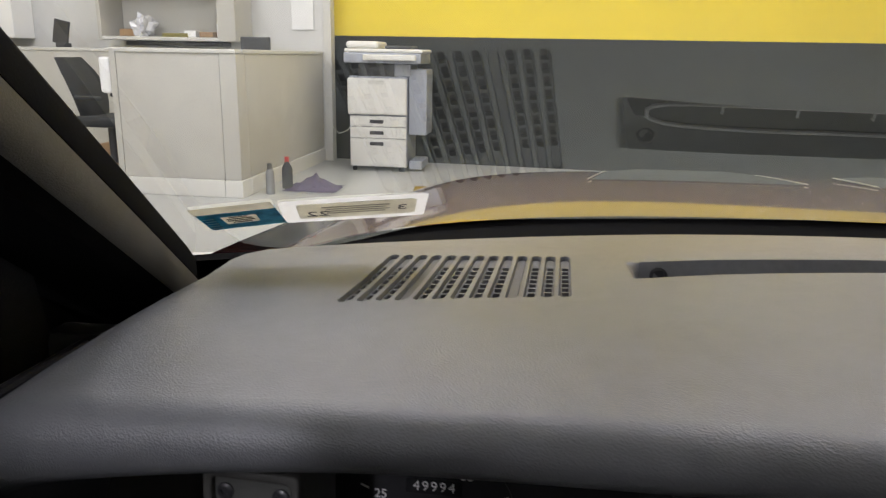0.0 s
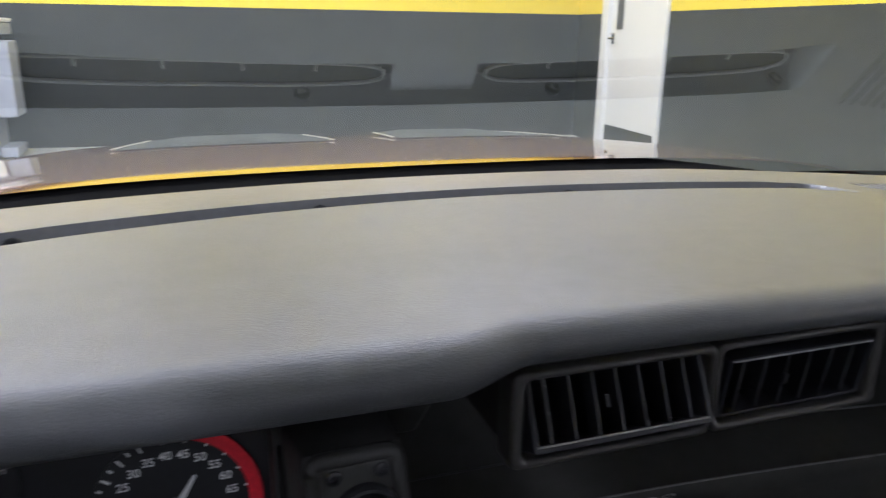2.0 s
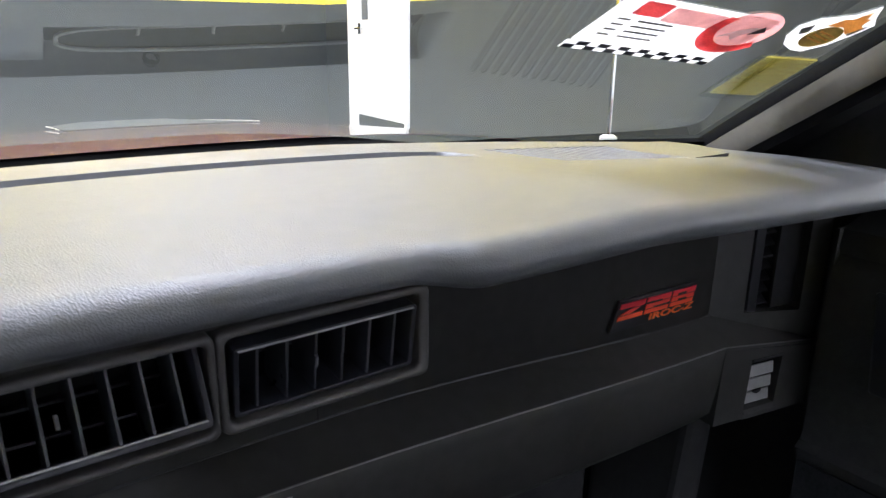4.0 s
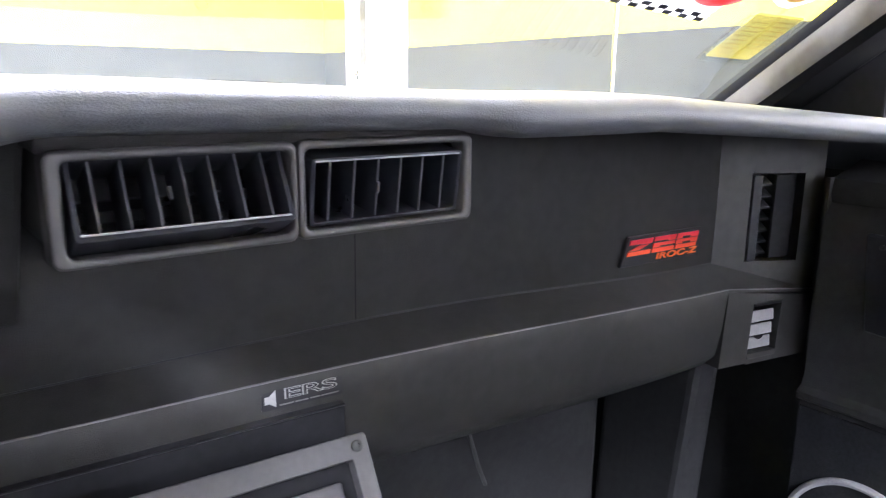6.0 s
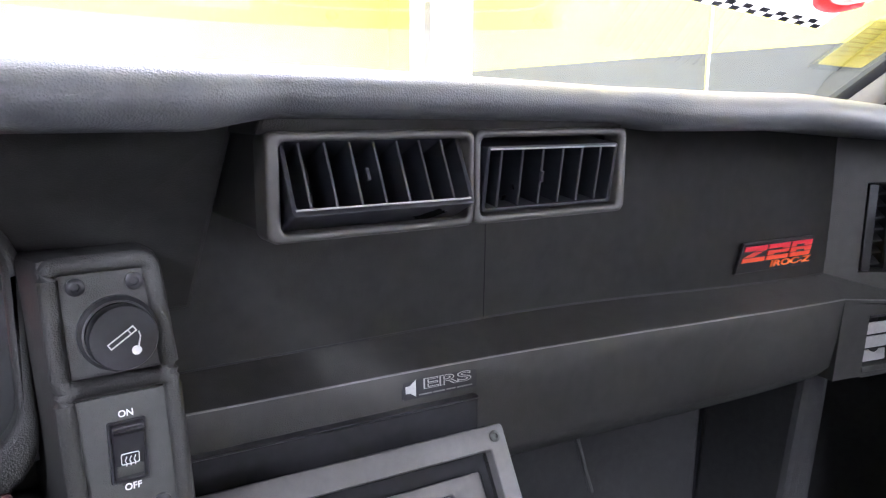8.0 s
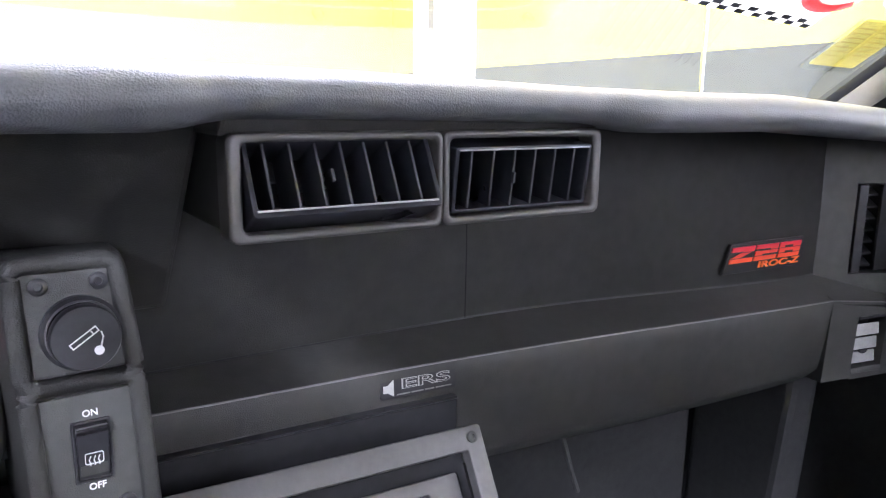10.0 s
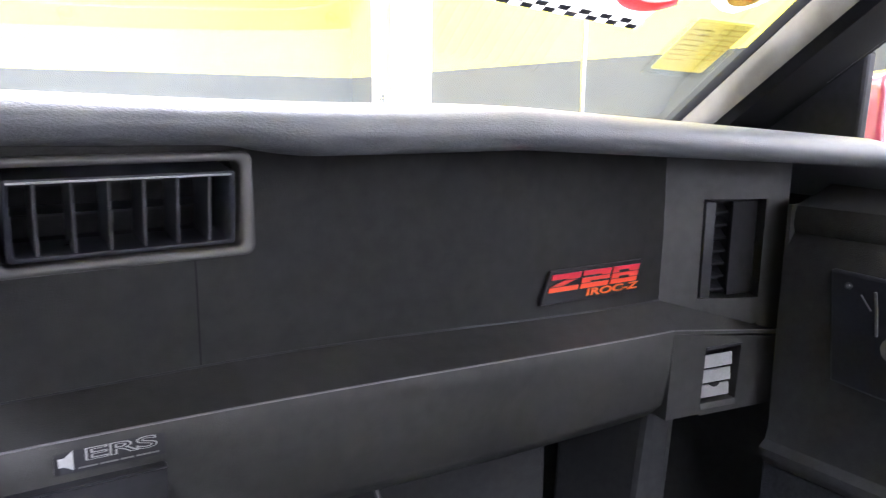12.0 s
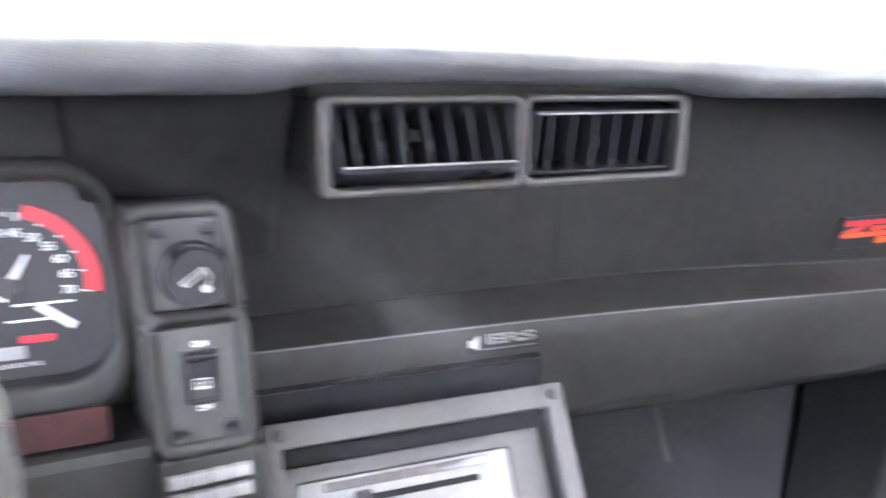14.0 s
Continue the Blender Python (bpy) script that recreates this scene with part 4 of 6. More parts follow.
        def face(*c):
            bm.faces.new([bm.verts.new(at(*p)) for p in c])
        for a, b in zip(steps, steps[1:]):
            for p, q2 in ((uc - q, hl), (hr, uc + q)):
                face((p, a, -deep), (q2, a, -deep), (q2, b, -deep), (p, b, -deep))
        for a, b in zip(steps[::2], steps[1::2]):
            face((hl, a, -deep), (hr, a, -deep), (hr, b, -deep), (hl, b, -deep))
        for a, b in zip(steps[1::2], steps[2::2]):
            for c, d in (((hl, a), (hl, b)), ((hr, b), (hr, a)), ((hl, b), (hr, b)), ((hr, a), (hl, a))):
                face((*c, -deep), (*d, -deep), (*d, -deep - 0.005), (*c, -deep - 0.005))
        part("hole_strip", bm, GROOVE, g, "strip of square holes in a groove")


speaker_grille([(-0.540, -0.154, 0), (-0.398, -0.117, 0), (-0.395, 0.014, 0), (-0.537, -0.005, 0)], (3, 9), 0.0034)
speaker_grille([(0.408, -0.115, 0), (0.560, -0.136, 0), (0.560, -0.018, 0), (0.404, 0.004, 0)], None, 0.0016)

# ======== fascia, shelf and lower panel ========
fas = thing("dash_fascia", "black grained plastic dashboard fascia with a shelf ledge", "dashboard panel", at=(0.25, -0.12, 0.7))


def fascia_y(x):
    return -0.110 - 0.028 * smoothstep(0.16, 0.62, x)


def strip(rows, t, mat, nm, parent, label="", smooth=True):
    bm = grid(rows)
    bmesh.ops.solidify(bm, geom=bm.faces[:], thickness=t)
    return part(nm, bm, mat, parent, label, smooth=smooth)


def back_z(x):
    return 0.738 - 0.010 * smoothstep(0.16, 0.62, x)


SEAM = 0.1595
for xa, xb in ((-0.20, SEAM - 0.0005), (SEAM + 0.0005, 0.6165)):
    rows = [[(x, fascia_y(x), back_z(x)), (x, fascia_y(x) - 0.001, 0.80), (x, fascia_y(x), 0.86), (x, fascia_y(x), 0.906)] for x in np.linspace(xa, xb, 24)]
    strip(rows, -0.006, BLACK, "upper_panel", fas)
part("vent_side_panel", hull_box([(-0.195, -0.122, 0.785), (-0.079, -0.122, 0.785), (-0.079, -0.232, 0.903), (-0.195, -0.215, 0.903), (-0.195, -0.11, 0.782), (-0.079, -0.11, 0.782), (-0.079, -0.11, 0.903), (-0.195, -0.11, 0.903)], 0.004), BLACK, fas)
part("seam_backing", box((SEAM, -0.104, 0.815), (0.02, 0.006, 0.17)), BLACK_DEEP, fas)


def edge_pt(x):
    """Front edge of the shelf ledge."""
    t = smoothstep(0.05, 0.6, x)
    q = (x + 0.06) / 0.66
    return (-0.152 - 0.024 * t, 0.7255 - 0.0165 * q + 0.0016 * math.sin(math.pi * min(1, max(0, q))))


rows = []
for x in np.linspace(-0.20, 0.597, 54):
    y, z = edge_pt(x)
    rows.append([(x, fascia_y(x), back_z(x)), (x, (fascia_y(x) + y) / 2, (back_z(x) + z) / 2 + 0.0015), (x, y + 0.005, z + 0.001), (x, y + 0.0012, z), (x, y, z - 0.0022),
                 (x, y + 0.002, z - 0.02), (x, y + 0.004, z - 0.045), (x, y + 0.010, 0.640 - 0.012 * smoothstep(0, 0.6, x)), (x, y + 0.025, 0.620 - 0.008 * smoothstep(0, 0.6, x)), (x, y + 0.055, 0.606), (x, 0.05, 0.59)])
part("ledge_panel", grid(rows), BLACK, fas, smooth=True)
# Pale bead paints the highlight on the ledge's worn edge.
bead = [(x, edge_pt(x)[0] + 0.0006, edge_pt(x)[1] - 0.0006) for x in np.linspace(-0.15, 0.597, 60)] + [(0.737, -0.2015, 0.6935)]
part("highlight_edge", tube(bead, 0.0008, 6), BEZEL, fas, "pale bead for the ledge edge's highlight and wear", smooth=True)
part("ledge_joint", tube([(x, fascia_y(x) - 0.001, back_z(x) + 0.0008) for x in np.linspace(-0.195, 0.617, 44)], 0.0007, 6), BLACK_SMOOTH, fas, smooth=True)
# corner block at the passenger end
c0, c1 = Vector((0.617, -0.138, 0)), Vector((0.738, -0.197, 0))
BU = (c1 - c0).normalized()
BN = Vector((BU.y, -BU.x, 0))


def blk(s, z, d=0.0):
    p = c0 + BU * s + BN * d
    return (p.x, p.y, z)


L = (c1 - c0).length
# upper block: four borders round the vent opening
S0, S1, Z0, Z1 = 0.042, 0.110, 0.728, 0.832
for a, b, lo, hi in ((0, S0, 0.70, 0.885), (S1, L, 0.67, 0.885), (S0, S1, 0.70, Z0), (S0, S1, Z1, 0.880)):
    part("end_block", hull_box([blk(a, lo), blk(b, lo), blk(b, hi), blk(a, hi), blk(a, lo, -0.03), blk(b, lo, -0.03), blk(b, hi, -0.03), blk(a, hi, -0.03)]), BLACK, fas)
# ledge continuing round the corner and the lower end face
e0 = edge_pt(0.597)
part("ledge_end", hull_box([(0.597, e0[0], e0[1]), (0.737, -0.202, 0.694), c1[:2] + (0.692,), c0[:2] + (0.728,), (0.597, e0[0], e0[1] - 0.004), (0.737, -0.202, 0.690), c1[:2] + (0.688,), c0[:2] + (0.72,)]), BLACK, fas)
part("ledge_corner", grid([[(0.596, e0[0], e0[1] - 0.0003), (0.596, fascia_y(0.596) - 0.002, 0.7283)], [(0.606, e0[0] + 0.008, e0[1] + 0.004), (0.618, -0.1385, 0.7283)]]), BLACK, fas)
U2 = (Vector((0.737, -0.202, 0)) - Vector((0.597, e0[0], 0)))
L2 = U2.length
U2.normalize()
N2 = Vector((U2.y, -U2.x, 0))


def low(s, z, d=0.0):
    p = Vector((0.597, e0[0], 0)) + U2 * s + N2 * (d - 0.05 * max(0.0, 0.705 - z))
    return (p.x, p.y, z)


def ledge_top(s):
    return e0[1] - 0.004 + (0.690 - e0[1]) * s / L2


W0, W1, WZ0, WZ1 = 0.043, 0.090, 0.619, 0.686
for a, b, lo, hi0, hi1 in ((0, W0, 0.613, ledge_top(0), ledge_top(W0)), (W1, L2, 0.611, ledge_top(W1), ledge_top(L2)), (W0, W1, 0.611, WZ0, WZ0), (W0, W1, WZ1, ledge_top(W0), ledge_top(W1))):
    part("end_face", hull_box([low(a, lo), low(b, lo), low(b, hi1), low(a, hi0), low(a, lo, -0.03), low(b, lo, -0.03), low(b, hi1, -0.03), low(a, hi0, -0.03)]), BLACK, fas)

# tall side vent
sv = thing("side_vent", "tall black side air vent with horizontal vanes", "air vent", at=blk(S0, Z0))
part("vent_back", hull_box([blk(S0, Z0, -0.026), blk(S1, Z0, -0.026), blk(S1, Z1, -0.026), blk(S0, Z1, -0.026), blk(S0, Z0, -0.03), blk(S1, Z0, -0.03), blk(S1, Z1, -0.03), blk(S0, Z1, -0.03)]), BLACK_DEEP, sv)
part("side_lever", hull_box([blk(S0 + 0.001, Z0 + 0.002, 0.003), blk(S0 + 0.012, Z0 + 0.002, 0.003), blk(S0 + 0.012, Z1 - 0.002, 0.003), blk(S0 + 0.001, Z1 - 0.002, 0.003), blk(S0 + 0.001, Z0 + 0.002, -0.02), blk(S0 + 0.012, Z0 + 0.002, -0.02), blk(S0 + 0.012, Z1 - 0.002, -0.02), blk(S0 + 0.001, Z1 - 0.002, -0.02)], 0.001), BLACK_SMOOTH, sv)
for k in range(7):
    z = Z0 + 0.008 + 0.0135 * k
    part("vane", hull_box([blk(S0 + 0.013, z, -0.002), blk(S0 + 0.030, z, -0.006), blk(S0 + 0.030, z + 0.002, -0.006), blk(S0 + 0.013, z + 0.002, -0.002), blk(S0 + 0.013, z + 0.006, -0.022), blk(S0 + 0.032, z + 0.006, -0.022), blk(S0 + 0.032, z + 0.008, -0.022), blk(S0 + 0.013, z + 0.008, -0.022)]), BLACK_SMOOTH, sv)
part("opening_flap", hull_box([blk(S0 + 0.034, Z0 + 0.003, -0.004), blk(S1 - 0.002, Z0 + 0.003, -0.012), blk(S1 - 0.002, Z1 - 0.003, -0.012), blk(S0 + 0.034, Z1 - 0.003, -0.004), blk(S0 + 0.034, Z0 + 0.003, -0.008), blk(S1 - 0.002, Z0 + 0.003, -0.016), blk(S1 - 0.002, Z1 - 0.003, -0.016), blk(S0 + 0.034, Z1 - 0.003, -0.008)]), BLACK_DEEP, sv)
# small vent with pale shutters below the ledge
wv = thing("shutter_vent", "small vent with pale grey tilted shutters in a black frame", "air vent", at=low(W0, WZ0))
part("vent_back", hull_box([low(W0, WZ0, -0.024), low(W1, WZ0, -0.024), low(W1, WZ1, -0.024), low(W0, WZ1, -0.024), low(W0, WZ0, -0.03), low(W1, WZ0, -0.03), low(W1, WZ1, -0.03), low(W0, WZ1, -0.03)]), BLACK_DEEP, wv)
for k in range(3):
    z = WZ0 + 0.009 + 0.0165 * k
    part("shutter", hull_box([low(W0 + 0.001, z, -0.004), low(W1 - 0.005, z, -0.004), low(W1 - 0.005, z + 0.0132, -0.006), low(W0 + 0.001, z + 0.0132, -0.006), low(W0 + 0.001, z, -0.006), low(W1 - 0.005, z, -0.006), low(W1 - 0.005, z + 0.0132, -0.008), low(W0 + 0.001, z + 0.0132, -0.008)], 0.0004, 1), SHUTTER, wv)
tab = [(0.0065 * math.cos(math.pi * (1 + k / 10)), 0.0045 * math.sin(math.pi * (1 + k / 10))) for k in range(11)]
part("thumb_tab", plate(tab, face_frame(low((W0 + W1) / 2 - 0.004, WZ0 + 0.0252, -0.0045), U2, (0, 0, 1)), 0.002), BLACK_DEEP, wv)
part("sill", hull_box([low(W0, WZ0 - 0.001, 0.002), low(W1, WZ0 - 0.001, 0.002), low(W1, WZ0 + 0.005, 0.0), low(W0, WZ0 + 0.005, 0.0), low(W0, WZ0 - 0.001, -0.02), low(W1, WZ0 - 0.001, -0.02), low(W1, WZ0 + 0.005, -0.02), low(W0, WZ0 + 0.005, -0.02)], 0.0006, 1), GREY_FACE, wv)
part("frame_edge", hull_box([low(W0, WZ1 - 0.003, 0.0015), low(W1, WZ1 - 0.003, 0.0015), low(W1, WZ1, 0.0015), low(W0, WZ1, 0.0015), low(W0, WZ1 - 0.003, -0.02), low(W1, WZ1 - 0.003, -0.02), low(W1, WZ1, -0.02), low(W0, WZ1, -0.02)]), BLACK_SMOOTH, wv)

# model badge on the fascia
bx, bz = 0.521, 0.7605
bm_ = face_frame((bx, fascia_y(bx) - 0.0055, bz), (1, -0.055, 0.0), (0, 0, 1))
badge = thing("model_badge", "red and orange lettered model badge on the black fascia", "badge", at=tuple(bm_.translation))
part("badge_plate", plate([(-0.064, -0.0155), (0.054, -0.0155), (0.062, 0.0155), (-0.053, 0.0155)], bm_ @ Matrix.Translation((0, 0, -0.004)), 0.0035, 0.0005), BLACK_SMOOTH, badge)
GLYPH_Z = [(0, 1), (1, 1), (1, 0.70), (0.42, 0.30), (1, 0.30), (1, 0), (0, 0), (0, 0.30), (0.58, 0.70), (0, 0.70)]
GLYPH_2 = [(0, 1), (1, 1), (1, 0.40), (0.32, 0.40), (0.32, 0.27), (1, 0.27), (1, 0), (0, 0), (0, 0.60), (0.68, 0.60), (0.68, 0.73), (0, 0.73)]
GLYPH_8 = [(0, 0), (1, 0), (1, 1), (0, 1)]


def glyph(shape, u0, w, mat, nm, lift=0.0, v0=-0.0045, hgt=0.0165):
    """Slanted block letter of the badge."""
    pts = [(u0 + w * a + 0.30 * (hgt * c), v0 + hgt * c) for a, c in shape]
    part(nm, plate(pts, bm_ @ Matrix.Translation((0, 0, lift - 0.0003)), 0.0011, 0.0002), mat, badge)


for k, g in enumerate((GLYPH_Z, GLYPH_2, GLYPH_8)):
    glyph(g, -0.0565 + 0.0375 * k, 0.0345, RED_FADE, "red_letter")
for v in (0.0015, 0.0075):
    for k in range(1):
        glyph([(0.32, 0), (0.68, 0), (0.68, 1), (0.32, 1)], 0.0185 + 0.0, 0.0345, BLACK_SMOOTH, "letter_counter", 0.0007, v - 0.0015, 0.0026)
text("IROC-Z", bm_ @ Matrix.Translation((0.0215, -0.0095, 0)) @ Matrix.Diagonal((2.15, 1, 1, 1)), 0.0092, ORANGE_INK, badge, "orange_lettering", 0.0005, 0.12, bold=0.00022)
for k in range(2):
    part("cut_line", plate([(-0.056, -0.0003), (0.060, -0.0003), (0.060, 0.0003), (-0.056, 0.0003)], bm_ @ Matrix.Translation((0, 0.0005 + 0.0055 * k, 0.0008)), 0.0002), BLACK_SMOOTH, badge)

# sound system label and tray slot
ex = 0.0905
ey, ez = edge_pt(ex)
em = face_frame((ex, ey + 0.0005, ez - 0.0135), (1, -0.02, -0.02), (0, 0.1, 1))
lab = thing("sound_system_label", "small black label with white outlined lettering on the dash", "label", at=tuple(em.translation))
part("label_plate", plate(rounded(0.064, 0.0165, 0.001, 2), em @ Matrix.Translation((0, 0, -0.0015)), 0.002), BLACK_SMOOTH, lab)
text("ERS", em @ Matrix.Translation((0.0056, 0.0012, 0.0006)) @ Matrix.Diagonal((2.75, 1, 1, 1)), 0.0105, PRINT_GREY, lab, "white_lettering", 0.0002, 0.0, spacing=0.95, bold=0.00028)
text("ERS", em @ Matrix.Translation((0.0056, 0.0012, 0.0009)) @ Matrix.Diagonal((2.75, 1, 1, 1)), 0.0105, BLACK_SMOOTH, lab, "letter_core", 0.0002, 0.0, spacing=0.95, bold=-0.00016)
for u0, u1 in ((-0.0190, -0.0080), (-0.0068, 0.0036), (0.0048, 0.0128), (0.0140, 0.0280)):
    part("small_print_bar", plate([(u0, -0.0064), (u1, -0.0064), (u1, -0.0054), (u0, -0.0054)], em @ Matrix.Translation((0, 0, 0.0006)), 0.0002), GREY_INK, lab)
part("horn_mark", plate([(-0.0300, -0.0036), (-0.0265, -0.0036), (-0.0215, -0.0066), (-0.0215, 0.0058), (-0.0265, 0.0018), (-0.0300, 0.0018)], em @ Matrix.Translation((0, 0, 0.0006)), 0.0003), PRINT_GREY, lab)

slot_y = edge_pt(0)[0]
tray = thing("tray_opening", "near-black strip for the shaded recess above the radio surround", "dashboard tray", at=(0.0, slot_y, 0.68))
part("lip", hull_box([(-0.11, slot_y - 0.004, 0.6960), (0.122, slot_y - 0.006, 0.6920), (0.122, slot_y - 0.006, 0.6940), (-0.11, slot_y - 0.004, 0.6980), (-0.11, slot_y + 0.01, 0.6960), (0.122, slot_y + 0.01, 0.6920), (0.122, slot_y + 0.01, 0.6940), (-0.11, slot_y + 0.01, 0.6980)], 0.0006, 1), BLACK_SMOOTH, tray)
# Slab proud of the ledge, near-black for the shade of an opening.
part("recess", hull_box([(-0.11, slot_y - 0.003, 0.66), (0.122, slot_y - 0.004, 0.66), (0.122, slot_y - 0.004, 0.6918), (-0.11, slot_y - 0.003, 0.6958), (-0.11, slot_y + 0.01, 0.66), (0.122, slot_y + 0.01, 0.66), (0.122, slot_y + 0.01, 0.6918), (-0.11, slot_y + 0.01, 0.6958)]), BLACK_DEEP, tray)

# ======== centre vents ========
vm = face_frame((0.0315, -0.272, 0.8750), (1, 0.006, 0.0), (0, 0.0, 1))
cv = thing("centre_vents", "pair of black air vents in one rounded satin bezel", "air vent", at=tuple(vm.translation))
VH = 0.0505
part("vent_brow", hull_box([(-0.082, -0.268, 0.8985), (0.145, -0.268, 0.8985), (0.145, -0.279, 0.909), (-0.082, -0.279, 0.909), (-0.082, -0.20, 0.8985), (0.145, -0.20, 0.8985), (0.145, -0.20, 0.909), (-0.082, -0.20, 0.909)], 0.002), BLACK, cv)
part("housing", ring(rounded(0.2165, 0.0490, 0.004, 4, 0.001, 0), rounded(0.2125, 0.0452, 0.003, 4, 0.001, 0), vm @ Matrix.Translation((0, 0, -0.085)), 0.072), BLACK, cv)
part("housing_back", plate(rounded(0.2165, 0.0490, 0.004, 4, 0.001, 0), vm @ Matrix.Translation((0, 0, -0.155)), 0.07), BLACK, cv)
out_l = rounded(0.1130, VH, 0.005, 5, -0.0555, 0)
in_l = rounded(0.1025, 0.0415, 0.0035, 5, -0.0540, 0)
out_r = rounded(0.1125, VH, 0.005, 5, 0.0575, 0)
in_r = rounded(0.1020, 0.0415, 0.0035, 5, 0.0565, 0)
part("bezel", ring(out_l, in_l, vm @ Matrix.Translation((0, 0, -0.012)), 0.016, 0.0024), VENT_BEZEL, cv, "satin grey bezel", smooth=True)
part("bezel", ring(out_r, in_r, vm @ Matrix.Translation((0, 0, -0.012)), 0.0155, 0.0024), VENT_BEZEL, cv, "satin grey bezel", smooth=True)
for o_, cxv in ((out_l, -0.0540), (out_r, 0.0565)):
    # Well and back near-black: shade inside the vent is in the colour.
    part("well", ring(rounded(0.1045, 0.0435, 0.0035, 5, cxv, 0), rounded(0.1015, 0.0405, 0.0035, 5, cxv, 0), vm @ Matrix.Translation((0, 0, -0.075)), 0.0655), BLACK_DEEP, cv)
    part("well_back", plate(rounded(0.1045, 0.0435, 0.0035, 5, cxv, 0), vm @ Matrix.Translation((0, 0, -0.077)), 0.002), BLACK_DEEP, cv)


def register(cxr, cyr, w, hgt, tilt, slide, edge, vanes):
    """Swivelling vent register with vertical vanes; edge says whether its pale rim is the lower or the upper one."""
    t = vm @ Matrix.Translation((cxr, cyr, -0.006)) @ Matrix.Rotation(radians(tilt), 4, "X") @ Matrix.Translation((0, 0, slide))
    sh = 0.0008 if edge < 0 else 0.0
    r = part("register", ring(rounded(w, hgt, 0.002, 3), rounded(w - 0.005, hgt - 0.004 - 2 * sh, 0.0015, 3, 0, sh), t @ Matrix.Translation((0, 0, -0.018)), 0.024, 0.0006), VENT_BLACK, cv, "glossy black vent frame", smooth=True)
    part("pale_rim", plate([(-w / 2 + 0.002, -0.0005), (w / 2 - 0.002, -0.0005), (w / 2 - 0.002, 0.0005), (-w / 2 + 0.002, 0.0005)], t @ Matrix.Translation((0, (hgt / 2 - 0.0016 - (0.0014 if edge < 0 else 0)) * edge, 0.0056)), 0.0009, 0.0003), SHUTTER, r, "thin pale front rim")
    n = vanes
    for k in range(n):
        x = -w / 2 + w * (k + 0.8) / (n + 0.6)
        y0, y1 = -hgt / 2 + 0.002 + 2 * sh, hgt / 2 - 0.002
        v = part("vane", plate([(x - 0.0006, y0), (x + 0.0006, y0), (x + 0.0006, y1), (x - 0.0006, y1)], t @ Matrix.Translation((0, 0, -0.020)), 0.0235), VENT_BLACK, r)
        # Edge strip paints in the light on the left register, dim on the right.
        part("vane_edge", plate([(x - 0.00055, y0), (x + 0.00055, y0), (x + 0.00055, y1), (x - 0.00055, y1)], t @ Matrix.Translation((0, 0, 0.0037)), 0.0004), VANE_EDGE if edge < 0 else VANE_DIM, r)
    for yy in (-0.006, 0.008):
        part("cross_vane", plate([(-w / 2 + 0.003, yy - 0.0006), (w / 2 - 0.003, yy - 0.0006), (w / 2 - 0.003, yy + 0.0006), (-w / 2 + 0.003, yy + 0.0006)], t @ Matrix.Translation((0, 0, -0.040)), 0.016), VENT_BLACK, r)
    part("thumb_tab", plate([(-0.0008, -0.003), (0.0008, -0.003), (0.0008, 0.003), (-0.0008, 0.003)], t @ Matrix.Translation((-0.0075, 0, 0.0041)), 0.002, 0.0003), VANE_EDGE, r, "pale tip of the vane lever")


register(-0.0545, 0.0, 0.0985, 0.038, -26, 0.006, -1, 7)
register(0.0565, -0.0005, 0.0965, 0.036, 8, 0.002, 1, 6)


# ======== lighter and defogger panel ========
lm = face_frame((-0.1385, -0.2235, 0.7775), (1, 0.04, 0.0), (0.0, 0.07, 1))
lp = thing("switch_panel", "black panel with cigarette lighter and rear defogger switch", "switch panel", at=tuple(lm.translation))
part("pod", hull_box([tuple(lm @ Vector(p)) for p in ((-0.026, -0.075, 0.003), (0.029, -0.075, 0.003), (0.021, 0.066, 0.003), (-0.032, 0.066, 0.003), (-0.034, -0.075, -0.07), (0.033, -0.075, -0.07), (0.027, 0.064, -0.07), (-0.040, 0.064, -0.07))], 0.004), BLACK, lp, smooth=True)
u_out = [(-0.0315, -0.0020), (0.0265, -0.0020), (0.0205, 0.066), (-0.0315, 0.066)]
u_in = [(-0.0215, 0.0100), (0.0185, 0.0100), (0.0135, 0.0585), (-0.0240, 0.0585)]
l_out = [(-0.0275, -0.075), (0.029, -0.075), (0.0265, 0.0100), (-0.0305, 0.0100)]
l_in = [(-0.0195, -0.0675), (0.0205, -0.0675), (0.0185, -0.0020), (-0.0215, -0.0020)]
for o_, i_, nm in ((u_out, u_in, "upper_frame"), (l_out, l_in, "lower_frame")):
    cen = [((a[0] + b[0]) / 2, (a[1] + b[1]) / 2) for a, b in zip(o_, i_)]
    loop = []
    for k in range(4):
        p, q, r_ = Vector(cen[k - 1]), Vector(cen[k]), Vector(cen[(k + 1) % 4])
        for j in range(5):
            t = j / 4
            e0_, e1_ = q + (p - q).normalized() * 0.006, q + (r_ - q).normalized() * 0.006
            loop.append(e0_.lerp(q, t).lerp(q.lerp(e1_, t), t))
    part(nm, tube([lm @ Vector((c.x, c.y, 0.0052)) for c in loop], 0.0045, 14, True), BLACK, lp, smooth=True)
part("lighter_plate", plate(u_in, lm @ Matrix.Translation((0, 0, 0.0035)), 0.002), GREY_FACE, lp)
part("switch_plate", plate(l_in, lm @ Matrix.Translation((0, 0, 0.0035)), 0.002), GREY_FACE, lp)


